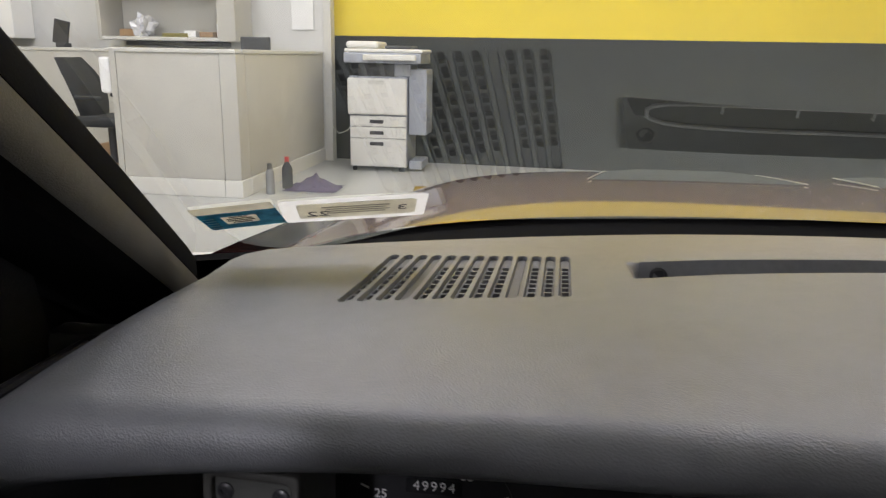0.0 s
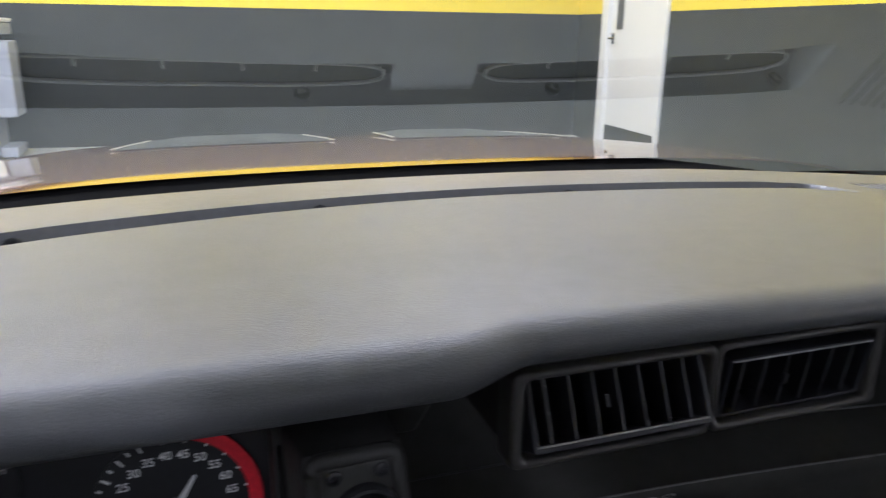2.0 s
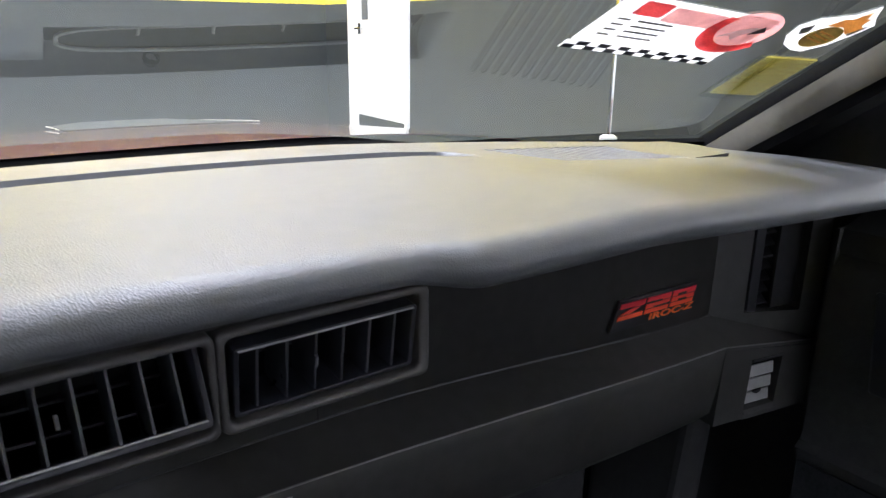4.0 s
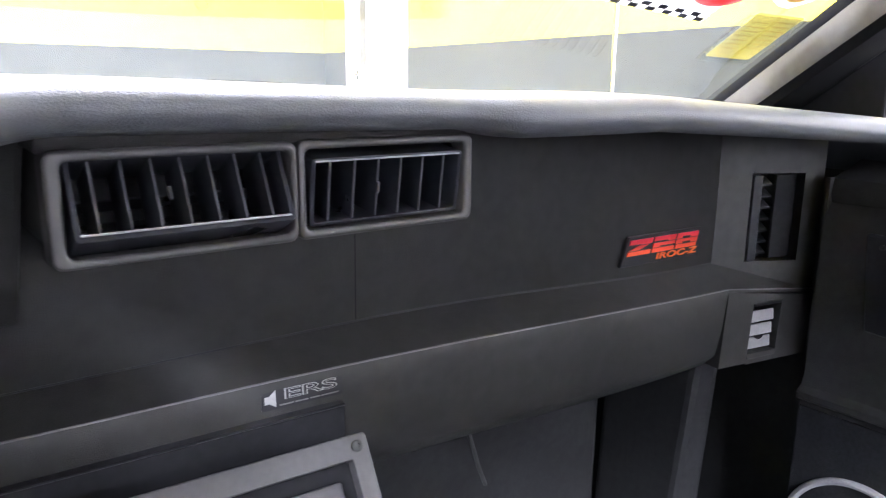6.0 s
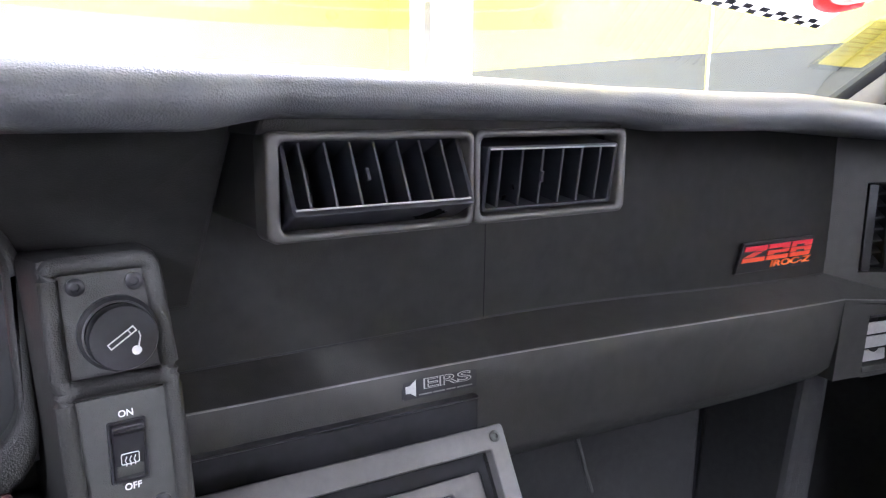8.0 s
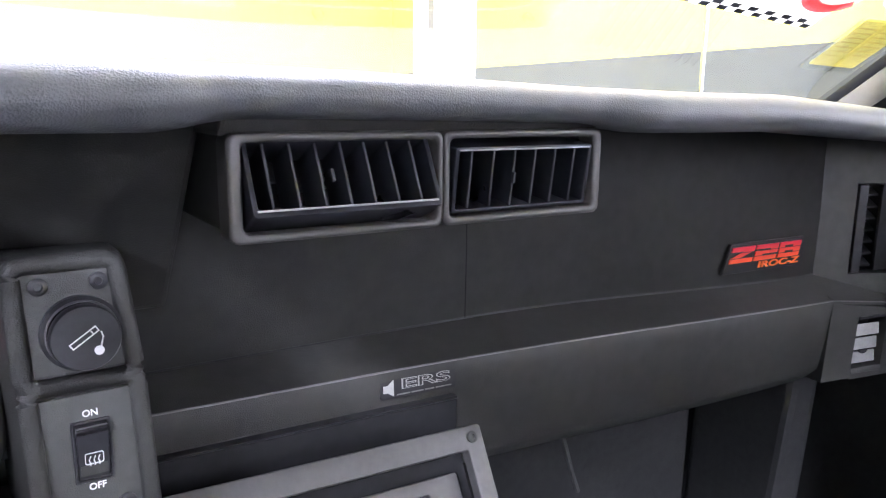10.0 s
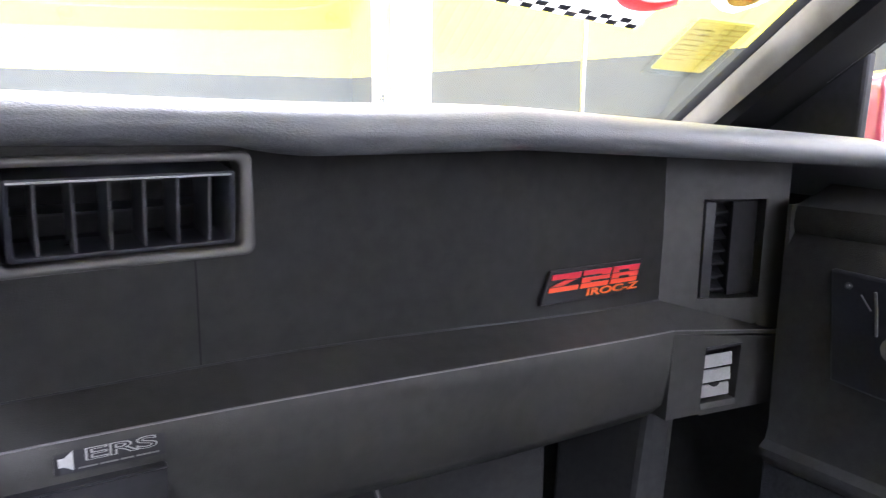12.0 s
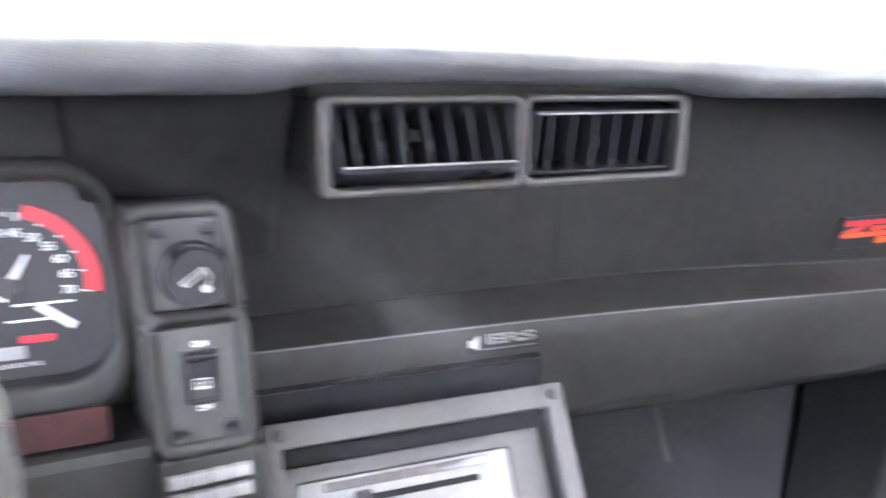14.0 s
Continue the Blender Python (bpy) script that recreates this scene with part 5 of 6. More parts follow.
def screw(m, r, parent, mat=BLACK_SMOOTH):
    s = part("screw", lathe([(r, 0), (r, 0.0012), (r * 0.7, 0.002), (r * 0.45, 0.002), (r * 0.4, 0.0008), (0.0002, 0.0008)], m, 16), mat, parent, smooth=True)
    return s


for sx, sy in ((-0.0165, 0.0520), (0.0090, 0.0520), (0.0130, -0.060), (-0.014, -0.060)):
    screw(lm @ Matrix.Translation((sx, sy, 0.0055)), 0.0042, lp)
km = lm @ Matrix.Translation((-0.0005, 0.0285, 0.0055))
part("lighter_socket", lathe([(0.0178, 0), (0.0178, 0.004), (0.0162, 0.0055), (0.0145, 0.0055)], km, 40), BLACK_SMOOTH, lp, smooth=True)
knob = part("lighter_knob", lathe([(0.0143, 0.001), (0.0143, 0.009), (0.0152, 0.010), (0.0152, 0.0155), (0.0146, 0.0165), (0.0001, 0.0165)], km, 40), BLACK_SMOOTH, lp, "round black lighter knob", smooth=True)
part("knob_rim", lathe([(0.0155, 0.004), (0.0161, 0.0055), (0.0155, 0.0075), (0.0149, 0.0055), (0.0155, 0.004)], km, 40), BEZEL, knob, "shiny rim")
sm = km @ Matrix.Translation((-0.001, 0.0005, 0.0166)) @ Matrix.Rotation(radians(33), 4, "Z") @ Matrix.Diagonal((0.82, 0.82, 1, 1))
part("cigarette_mark", ring([(-0.0085, -0.0019), (0.0085, -0.0019), (0.0085, 0.0019), (-0.0085, 0.0019)], [(-0.0078, -0.0012), (0.0078, -0.0012), (0.0078, 0.0012), (-0.0078, 0.0012)], sm, 0.0003), WHITE_INK, knob)
part("cigarette_mark", plate([(0.0045, -0.0016), (0.0051, -0.0016), (0.0051, 0.0016), (0.0045, 0.0016)], sm, 0.0003), WHITE_INK, knob)
part("smoke_mark", plate([(0.0022 * math.cos(a) + 0.0048, 0.0022 * math.sin(a) - 0.0062) for a in np.linspace(0, 2 * math.pi, 13)[:-1]], km @ Matrix.Translation((0, 0, 0.0166)), 0.0003), WHITE_INK, knob)
part("smoke_mark", tube([km @ Vector(p) for p in ((0.0062, 0.0025, 0.0167), (0.0069, 0.0, 0.0167), (0.0062, -0.0025, 0.0167), (0.0056, -0.005, 0.0167))], 0.0004, 6), WHITE_INK, knob)
wm = lm @ Matrix.Translation((-0.0005, -0.0300, 0.0055)) @ Matrix.Diagonal((0.80, 0.83, 1, 1))
text("ON", wm @ Matrix.Translation((0.0005, 0.0222, 0.0002)), 0.0056, WHITE_INK, lp, "on_lettering", 0.0001, bold=0.0001)
text("OFF", wm @ Matrix.Translation((0.001, -0.0222, 0.0002)), 0.0056, WHITE_INK, lp, "off_lettering", 0.0001, bold=0.0001)
sw = part("rocker_switch", ring(rounded(0.022, 0.037, 0.001, 2), rounded(0.0185, 0.034, 0.001, 2), wm, 0.0015, 0.0004), BLACK_SMOOTH, lp)
part("rocker", hull_box([tuple(wm @ Vector(p)) for p in ((-0.009, -0.0165, 0.0005), (0.009, -0.0165, 0.0005), (0.009, 0.0165, 0.005), (-0.009, 0.0165, 0.005), (-0.009, -0.0165, -0.004), (0.009, -0.0165, -0.004), (0.009, 0.0165, -0.004), (-0.009, 0.0165, -0.004))], 0.0006, 2), BLACK_SMOOTH, sw, "glossy black rocker")
part("rocker_ridge", hull_box([tuple(wm @ Vector(p)) for p in ((-0.009, 0.011, 0.004), (0.009, 0.011, 0.004), (0.009, 0.0145, 0.0075), (-0.009, 0.0145, 0.0075), (-0.009, 0.011, 0.0), (0.009, 0.011, 0.0), (0.009, 0.0165, 0.0), (-0.009, 0.0165, 0.0))], 0.0008, 2), BLACK_SMOOTH, sw)
part("lens", hull_box([tuple(wm @ Vector(p)) for p in ((-0.0075, -0.0145, 0.0012), (0.0075, -0.0145, 0.0012), (0.0075, -0.008, 0.0022), (-0.0075, -0.008, 0.0022), (-0.0075, -0.0145, 0.0), (0.0075, -0.0145, 0.0), (0.0075, -0.008, 0.0), (-0.0075, -0.008, 0.0))]), GREY_FACE, sw, "greyish indicator lens")
dm = wm @ Matrix.Translation((0, -0.0035, 0.0031)) @ Matrix.Rotation(radians(-7.5), 4, "X") @ Matrix.Translation((0, 0, 0.0003))
dm = dm @ Matrix.Rotation(radians(15), 4, "X")
part("window_mark", ring(rounded(0.0105, 0.0072, 0.001, 2), rounded(0.0095, 0.0062, 0.0008, 2), dm, 0.0003), WHITE_INK, sw)
for k in (-1, 0, 1):
    part("heat_mark", tube([dm @ Vector((0.0025 * k + 0.0005 * math.sin(j * 1.6), -0.0045 + 0.0012 * j, 0.0003)) for j in range(6)], 0.0003, 5), WHITE_INK, sw)
keys = thing("button_pad", "pale worn push buttons below the switch panel", "buttons", at=tuple(lm @ Vector((0, -0.09, 0))))
part("pad_face", hull_box([tuple(lm @ Vector(p)) for p in ((-0.030, -0.125, 0.002), (0.034, -0.125, 0.002), (0.030, -0.0765, 0.004), (-0.028, -0.0765, 0.004), (-0.030, -0.125, -0.05), (0.034, -0.125, -0.05), (0.030, -0.0765, -0.05), (-0.028, -0.0765, -0.05))], 0.002), BLACK, keys)
for r in range(2):
    for k in range(4):
        part("button", box(tuple(lm @ Vector((-0.0175 + 0.0115 * k, -0.0885 - 0.0115 * r, 0.006))), (0.0108, 0.005, 0.0075), 0.001), SHUTTER, keys)

# ======== radio surround ========
rm = face_frame((0.0065, -0.2185, 0.6425), (1, 0.0, -0.028), (0.0, 0.62, 1))
rs = thing("radio_surround", "satin grey plastic surround with a silver heater control", "console panel", at=tuple(rm.translation))
o_ = rounded(0.222, 0.108, 0.003, 3)
i_ = rounded(0.196, 0.078, 0.002, 3, -0.0015, -0.002)
part("surround_frame", ring(o_, i_, rm @ Matrix.Translation((0, 0, -0.008)), 0.009, 0.0016), SURROUND, rs, smooth=True)
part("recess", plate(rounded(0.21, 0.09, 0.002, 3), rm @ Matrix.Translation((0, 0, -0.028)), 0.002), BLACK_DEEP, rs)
part("inner_frame", ring(rounded(0.190, 0.066, 0.002, 3, -0.004, -0.008), rounded(0.155, 0.050, 0.002, 3, -0.012, -0.010), rm @ Matrix.Translation((0, 0, -0.026)), 0.012, 0.0012), SURROUND, rs, smooth=True)
hp = part("heater_plate", plate(rounded(0.152, 0.048, 0.0015, 2, -0.012, -0.010), rm @ Matrix.Translation((0, 0, -0.024)), 0.008), SILVER, rs, "brushed silver heater control plate")
for k in range(2):
    part("lever_slot", plate(rounded(0.085, 0.0045, 0.001, 2, -0.004, -0.002 - 0.017 * k), rm @ Matrix.Translation((0, 0, -0.0158)), 0.0006), BLACK_DEEP, hp)
    lv = part("lever", plate(rounded(0.009, 0.012, 0.002, 3, -0.048 + 0.006 * k, -0.002 - 0.017 * k), rm @ Matrix.Translation((0, 0, -0.0152)), 0.014, 0.0015), BLACK_SMOOTH, hp)
part("upper_bar", plate(rounded(0.12, 0.006, 0.001, 2, -0.012, 0.009), rm @ Matrix.Translation((0, 0, -0.016)), 0.0016, 0.0004), CHROME, hp)
text("ECONOMY", rm @ Matrix.Translation((0.018, 0.0105, -0.0142)), 0.0042, INK, hp, "print_lettering", 0.0001)
for sx, sy in ((0.1015, 0.0455), (-0.1, 0.0455)):
    screw(rm @ Matrix.Translation((sx, sy, 0.001)), 0.0042, rs, GREY_FACE)
stack = thing("centre_stack", "black lower centre stack under the dash", "console", at=(0.0, -0.15, 0.3))
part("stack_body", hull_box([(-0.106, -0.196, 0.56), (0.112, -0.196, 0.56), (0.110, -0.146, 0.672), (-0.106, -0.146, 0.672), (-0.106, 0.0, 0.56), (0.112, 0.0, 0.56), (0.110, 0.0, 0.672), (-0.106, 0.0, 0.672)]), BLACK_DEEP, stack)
# Lower stack in the darker door black, standing for footwell shade.
part("stack_lower", hull_box([(-0.11, -0.30, 0.23), (0.122, -0.30, 0.23), (0.118, -0.245, 0.592), (-0.105, -0.245, 0.592), (-0.11, -0.02, 0.23), (0.122, -0.02, 0.23), (0.118, -0.02, 0.555), (-0.105, -0.02, 0.555)], 0.006), DOOR_BLACK, stack)

# ======== instruments ========
gm = face_frame((-0.36, -0.170, 0.795), (1, 0, 0), (0, 0.12, 1))
cl = thing("instrument_cluster", "black instrument cluster with white-lettered dials and a red warning arc", "instrument cluster", at=tuple(gm.translation))
part("back_plate", plate(rounded(0.40, 0.135, 0.02, 5), gm @ Matrix.Translation((0, 0, -0.012)), 0.010), DIAL, cl)
part("hood_frame", ring(rounded(0.384, 0.150, 0.035, 6, -0.005, -0.006), rounded(0.362, 0.112, 0.025, 6, -0.003, 0), gm, 0.020, 0.006), BLACK, cl, smooth=True)
part("lower_strip", plate(rounded(0.36, 0.02, 0.002, 2, -0.008, -0.080), gm @ Matrix.Translation((0, 0, 0.0285)), 0.002), LENS_RED, cl, "dark red warning lamp strip")


def dial(u, v, r, nums, a0, a1, needle, redfrom=None, redto=None, size=0.009, reach=0.8):
    d = part("dial", lathe([(r, -0.0015), (r, 0.0), (0.0005, 0.0)], gm @ Matrix.Translation((u, v, 0.0)), 40), DIAL, cl)
    n = len(nums)
    for k, s in enumerate(nums):
        a = radians(a0 + (a1 - a0) * k / max(1, n - 1))
        q = gm @ Matrix.Translation((u + 0.70 * r * math.cos(a), v + 0.70 * r * math.sin(a), 0.0003))
        if s:
            text(s, q, size, WHITE_INK, d, "numeral", 0.0001, bold=0.0001)
    for k in range(2 * n - 1):
        a = a0 + (a1 - a0) * k / (2 * n - 2)
        m = gm @ Matrix.Translation((u, v, 0.0002)) @ Matrix.Rotation(radians(a), 4, "Z")
        inner = 0.86 if k % 2 == 0 else 0.91
        part("tick", plate([(inner * r, -0.0006), (0.97 * r, -0.0006), (0.97 * r, 0.0006), (inner * r, 0.0006)], m, 0.0003), WHITE_INK, d)
    if redfrom is not None:
        arc = np.linspace(radians(redfrom), radians(redto), 18)
        o = [(1.08 * r * math.cos(a), 1.08 * r * math.sin(a)) for a in arc] + [(0.90 * r * math.cos(a), 0.90 * r * math.sin(a)) for a in arc[::-1]]
        part("red_arc", plate(o, gm @ Matrix.Translation((u, v, 0.0006)), 0.0003), RED_INK, d, "red warning arc")
    m = gm @ Matrix.Translation((u, v, 0.002)) @ Matrix.Rotation(radians(needle), 4, "Z")
    part("needle", plate([(-0.008, -0.0026), (reach * r, -0.0008), (reach * r, 0.0008), (-0.008, 0.0026)], m, 0.001), PAPER, d, "white needle")
    part("hub", lathe([(0.006, 0), (0.006, 0.004), (0.0003, 0.004)], gm @ Matrix.Translation((u, v, 0.0)), 18), BLACK_SMOOTH, d)


dial(0.126, -0.003, 0.044, ["", "5", "10", "15", "20", "25", "30", "35", "40", "45", "50", "55", "60", "65", "70"], 235, -8, 58, 75, -8, 0.0068, 0.48)
dial(-0.115, -0.003, 0.050, ["5", "15", "25", "35", "40", "55", "65", "75", "85"], 225, -45, 210, None, None, 0.008)
for u, v in ((0.028, 0.028), (0.028, -0.03)):
    dial(u, v, 0.024, ["C", "", "H"], 160, 20, 120, 60, 20, 0.006)
for u, v, w_, h_, ang in ((0.149, -0.0215, 0.022, 0.0045, -38), (0.143, -0.0135, 0.030, 0.0012, 0), (0.136, -0.0225, 0.024, 0.0012, 0)):
    part("gauge_mark", plate(rounded(w_, h_, 0.0003, 1), gm @ Matrix.Translation((u, v, 0.0012)) @ Matrix.Rotation(radians(ang), 4, "Z"), 0.0004), WHITE_INK, cl, "pale gauge marks")
part("gauge_mark", plate(rounded(0.017, 0.0042, 0.001, 2), gm @ Matrix.Translation((0.138, -0.0335, 0.0008)), 0.0003), RED_INK, cl, "red gauge mark")
part("gauge_mark", plate(rounded(0.017, 0.0075, 0.001, 2), gm @ Matrix.Translation((0.123, -0.0405, 0.0008)), 0.0003), SHUTTER, cl, "grey trip counter window")
text("UNLEADED FUEL", gm @ Matrix.Translation((0.126, -0.048, 0.0004)), 0.0035, WHITE_INK, cl, "print_lettering", 0.0001)
part("odometer_window", plate(rounded(0.034, 0.009, 0.001, 2, -0.115, 0.018), gm @ Matrix.Translation((0, 0, 0.0004)), 0.0005), BLACK_DEEP, cl)
text("49994", gm @ Matrix.Translation((-0.115, 0.018, 0.001)), 0.0085, WHITE_INK, cl, "odometer_numeral", 0.0001, spacing=1.25)
lv = thing("side_switch_plate", "black switch plate with two screws beside the instruments", "switch panel", at=(-0.548, -0.262, 0.812))
lm2 = face_frame((-0.548, -0.262, 0.812), (1, -0.05, 0), (0, 0.08, 1))
part("frame", ring(rounded(0.048, 0.122, 0.004, 3), rounded(0.039, 0.112, 0.003, 3), lm2, 0.006, 0.0015), BLACK, lv, smooth=True)
part("face", plate(rounded(0.0388, 0.1118, 0.003, 3), lm2 @ Matrix.Translation((0, 0, -0.06)), 0.062), GREY_FACE, lv)
for sx in (-0.014, 0.014):
    screw(lm2 @ Matrix.Translation((sx, 0.048, 0.002)), 0.0042, lv)
under = thing("dash_shell", "black plastic dashboard shell behind the driver's instruments", "dashboard panel", at=(-0.4, -0.1, 0.7))
part("shell_back", hull_box([(-0.73, -0.150, 0.60), (-0.195, -0.150, 0.60), (-0.195, -0.150, 0.902), (-0.73, -0.150, 0.885), (-0.73, -0.13, 0.60), (-0.195, -0.13, 0.60), (-0.195, -0.13, 0.902), (-0.73, -0.13, 0.885)]), BLACK, under)
part("knee_panel", hull_box([(-0.73, -0.225, 0.50), (-0.118, -0.225, 0.50), (-0.118, -0.215, 0.705), (-0.73, -0.215, 0.705), (-0.73, -0.15, 0.50), (-0.118, -0.15, 0.50), (-0.118, -0.15, 0.705), (-0.73, -0.15, 0.705)], 0.008), BLACK, under)

# ======== steering wheel ========
WC = Vector((-0.3657, -0.4256, 0.7978))
sm_ = Matrix.Translation(WC) @ Matrix.Rotation(radians(82), 4, "X")
stw = thing("steering_wheel", "grey leather-wrapped steering wheel with slim spokes", "steering wheel", at=tuple(WC))
part("rim", tube([sm_ @ Vector((0.1562 * math.cos(a), 0.1562 * math.sin(a), 0)) for a in np.linspace(0, 2 * math.pi, 73)[:-1]], 0.0125, 16, True), WHEEL_SKIN, stw, smooth=True)
part("hub", lathe([(0.06, -0.03), (0.06, -0.005), (0.045, 0.008), (0.0005, 0.01)], sm_, 30), BLACK_SMOOTH, stw, smooth=True)
for a in (-35, 215):
    q = radians(a)
    part("spoke", tube([sm_ @ Vector((0.05 * math.cos(q), 0.05 * math.sin(q), -0.01)), sm_ @ Vector((0.152 * math.cos(q), 0.152 * math.sin(q), -0.002))], 0.011, 8), BLACK_SMOOTH, stw, smooth=True)
part("column", tube([sm_ @ Vector((0, 0, -0.02)), sm_ @ Vector((0, 0, -0.20))], 0.035, 16), BLACK, stw, smooth=True)


# ======== doors, footwell ========
def car_door(s):
    t = thing("interior_door_panel", "black plastic door trim with a moulded ledge", "door panel", "door panels", (s * 0.78, -0.75, 0.3))
    def dpt(x, y, z):
        return (s * x, y, z)
    rows = []
    for i in range(31):
        y = -0.218 - 1.23 * i / 30
        rows.append([dpt(*q) for q in ((0.835, y, 0.862), (0.80, y, 0.855), (0.755, y, 0.840), (0.728, y, 0.833), (0.716, y, 0.829), (0.712, y, 0.812), (0.716, y, 0.802), (0.707, y, 0.79), (0.705, y, 0.70), (0.704, y, 0.60), (0.700, y, 0.586), (0.690, y, 0.580), (0.690, y, 0.572), (0.702, y, 0.566), (0.705, y, 0.40), (0.705, y, 0.24))])
    skin = part("trim_panel", grid(rows), DOOR_BLACK, t, smooth=True)
    part("lower_carpet", prism(*(sorted((s * 0.6995, s * 0.7015))), -1.4, -0.219, 0.3, 0.56, 0.0), CARPET, t)
    part("outer_skin", prism(*(sorted((s * 0.85, s * 0.91))), -1.45, -0.31, 0.30, 0.845, 0.01), MAROON, t)
    part("front_edge", prism(*sorted((s * 0.707, s * 0.83)), -0.219, -0.215, 0.24, 0.83, 0.0), DOOR_BLACK, t)
    return t


dr = car_door(1)
dl = car_door(-1)
# Added panel shutting the driver's window against light from the left.
part("window_blocker", hull_box([(-0.755, -0.10, 0.80), (-0.755, -1.42, 0.80), (-0.64, -1.42, 1.25), (-0.70, -0.20, 0.97), (-0.77, -0.10, 0.80), (-0.77, -1.42, 0.80), (-0.655, -1.42, 1.25), (-0.715, -0.20, 0.97)]), DOOR_BLACK, dl, "added black panel blocking light at the driver's window")
# Added panel closing the gap left ahead of it.
part("front_cover", hull_box([(-0.757, 0.06, 0.74), (-0.757, -0.32, 0.74), (-0.745, -0.32, 0.95), (-0.757, 0.06, 0.855), (-0.775, 0.06, 0.74), (-0.775, -0.32, 0.74), (-0.763, -0.32, 0.95), (-0.775, 0.06, 0.855)]), DOOR_BLACK, dl)
part("door_seal", tube([(-0.7005, -0.155 - 0.05 * k, 0.882 + 0.0015 * k) for k in range(6)], 0.0035, 8), BLACK_SMOOTH, dl, "shiny rubber door seal", smooth=True)
part("handle_plate", hull_box([(0.7005, -0.42, 0.655), (0.7005, -0.276, 0.668), (0.7005, -0.266, 0.776), (0.7005, -0.42, 0.77), (0.708, -0.42, 0.655), (0.708, -0.276, 0.668), (0.708, -0.266, 0.776), (0.708, -0.42, 0.77)], 0.003), VENT_BLACK, dr, "glossy black door handle plate")
for sy in (-0.285, -0.335):
    screw(face_frame((0.700, sy, 0.763), (0, -1, 0), (0, 0, 1)), 0.0032, dr)
part("plate_rib", tube([(0.6995, -0.309, 0.762), (0.6995, -0.312, 0.742), (0.6995, -0.314, 0.722)], 0.0014, 6), GREY_FACE, dr)
part("plate_rib", tube([(0.6995, -0.297, 0.757), (0.6995, -0.307, 0.744)], 0.0007, 6), BEZEL, dr)
crank = thing("window_crank", "light grey plastic window crank on the door", "window crank", at=(0.69, -0.35, 0.72))
arm = []
for (yy, zz, rr) in ((-0.3395, 0.7385, 0.006), (-0.342, 0.736, 0.0115), (-0.347, 0.731, 0.0145), (-0.354, 0.722, 0.0150), (-0.364, 0.706, 0.0130), (-0.382, 0.68, 0.0105), (-0.41, 0.645, 0.0095), (-0.44, 0.61, 0.0095)):
    arm.append(((0.676, yy, zz), rr))
part("arm", tube([a[0] for a in arm], [a[1] for a in arm], 16), CRANK, crank, smooth=True)
part("boss", lathe([(0.011, 0), (0.011, 0.024), (0.001, 0.024)], face_frame((0.677, -0.350, 0.727), (0, 0, 1), (0, 1, 0)), 18), CRANK, crank, smooth=True)
screw(face_frame((0.6615, -0.352, 0.725), (0, -1, 0), (0, 0, 1)), 0.0068, crank, BLACK_SMOOTH)
spk = thing("speaker_ring", "pale grey speaker trim ring low on the door", "speaker ring", at=(0.70, -0.30, 0.40))
part("ring", tube([(0.697, -0.30 + 0.080 * math.cos(a), 0.41 + 0.080 * math.sin(a)) for a in np.linspace(0, 2 * math.pi, 49)[:-1]], 0.0045, 8, True), SHUTTER, spk, smooth=True)
part("cone", lathe([(0.076, 0.0), (0.03, -0.0005), (0.0005, -0.0005)], face_frame((0.6985, -0.30, 0.41), (0, -1, 0), (0, 0, 1)), 28), CARPET, spk, smooth=True)

# Footwell parts take the darker door black to carry the shade down there.
foot = thing("kick_panel", "black plastic kick panel and heater box under the dash", "footwell panel", at=(0.5, -0.05, 0.3))
part("heater_box", hull_box([(0.16, 0.0, 0.23), (0.60, 0.0, 0.23), (0.58, -0.02, 0.60), (0.16, -0.02, 0.60), (0.16, 0.06, 0.23), (0.60, 0.06, 0.23), (0.58, 0.06, 0.60), (0.16, 0.06, 0.60)], 0.01), DOOR_BLACK, foot)
part("pillar_cover", hull_box([(0.615, -0.10, 0.23), (0.66, -0.115, 0.23), (0.665, -0.135, 0.605), (0.635, -0.12, 0.605), (0.615, 0.02, 0.23), (0.70, 0.02, 0.23), (0.70, 0.02, 0.605), (0.635, 0.02, 0.605)], 0.008), DOOR_BLACK, foot)
for sx in (-1, 1):
    part("side_kick", prism(*sorted((sx * 0.805, sx * 0.82)), -0.40, 0.14, 0.20, 0.855, 0.0), DOOR_BLACK, foot)
part("wire", tube([(0.33, -0.03, 0.60), (0.335, -0.045, 0.56), (0.345, -0.05, 0.52), (0.36, -0.045, 0.49)], 0.0025, 8), GREY_FACE, foot, smooth=True)

# ======== outside the glass ========
ant = thing("antenna", "thin steel radio antenna mast on the fender", "antenna", at=(0.857, 0.229, 0.85))
part("mast", tube([(0.857, 0.229, 0.856), (0.857, 0.225, 1.75)], 0.0036, 8), CHROME, ant, smooth=True)
part("base", lathe([(0.014, -0.02), (0.014, 0.004), (0.008, 0.008), (0.0005, 0.008)], Matrix.Translation((0.857, 0.229, 0.855)), 18), PALE_METAL, ant, smooth=True)

mir = thing("door_mirror", "maroon door mirror seen through the side window", "mirror", at=(1.06, -0.17, 0.85))
mm = face_frame((1.074, -0.190, 0.905), (0.93, -0.36, 0), (0, 0.08, 1))
part("shell", ring(rounded(0.205, 0.135, 0.025, 6), rounded(0.178, 0.108, 0.02, 6), mm @ Matrix.Translation((0, 0, -0.05)), 0.062, 0.008), MAROON, mir, smooth=True)
part("shell_back", plate(rounded(0.19, 0.12, 0.022, 6), mm @ Matrix.Translation((0, 0, -0.075)), 0.026), MAROON, mir)
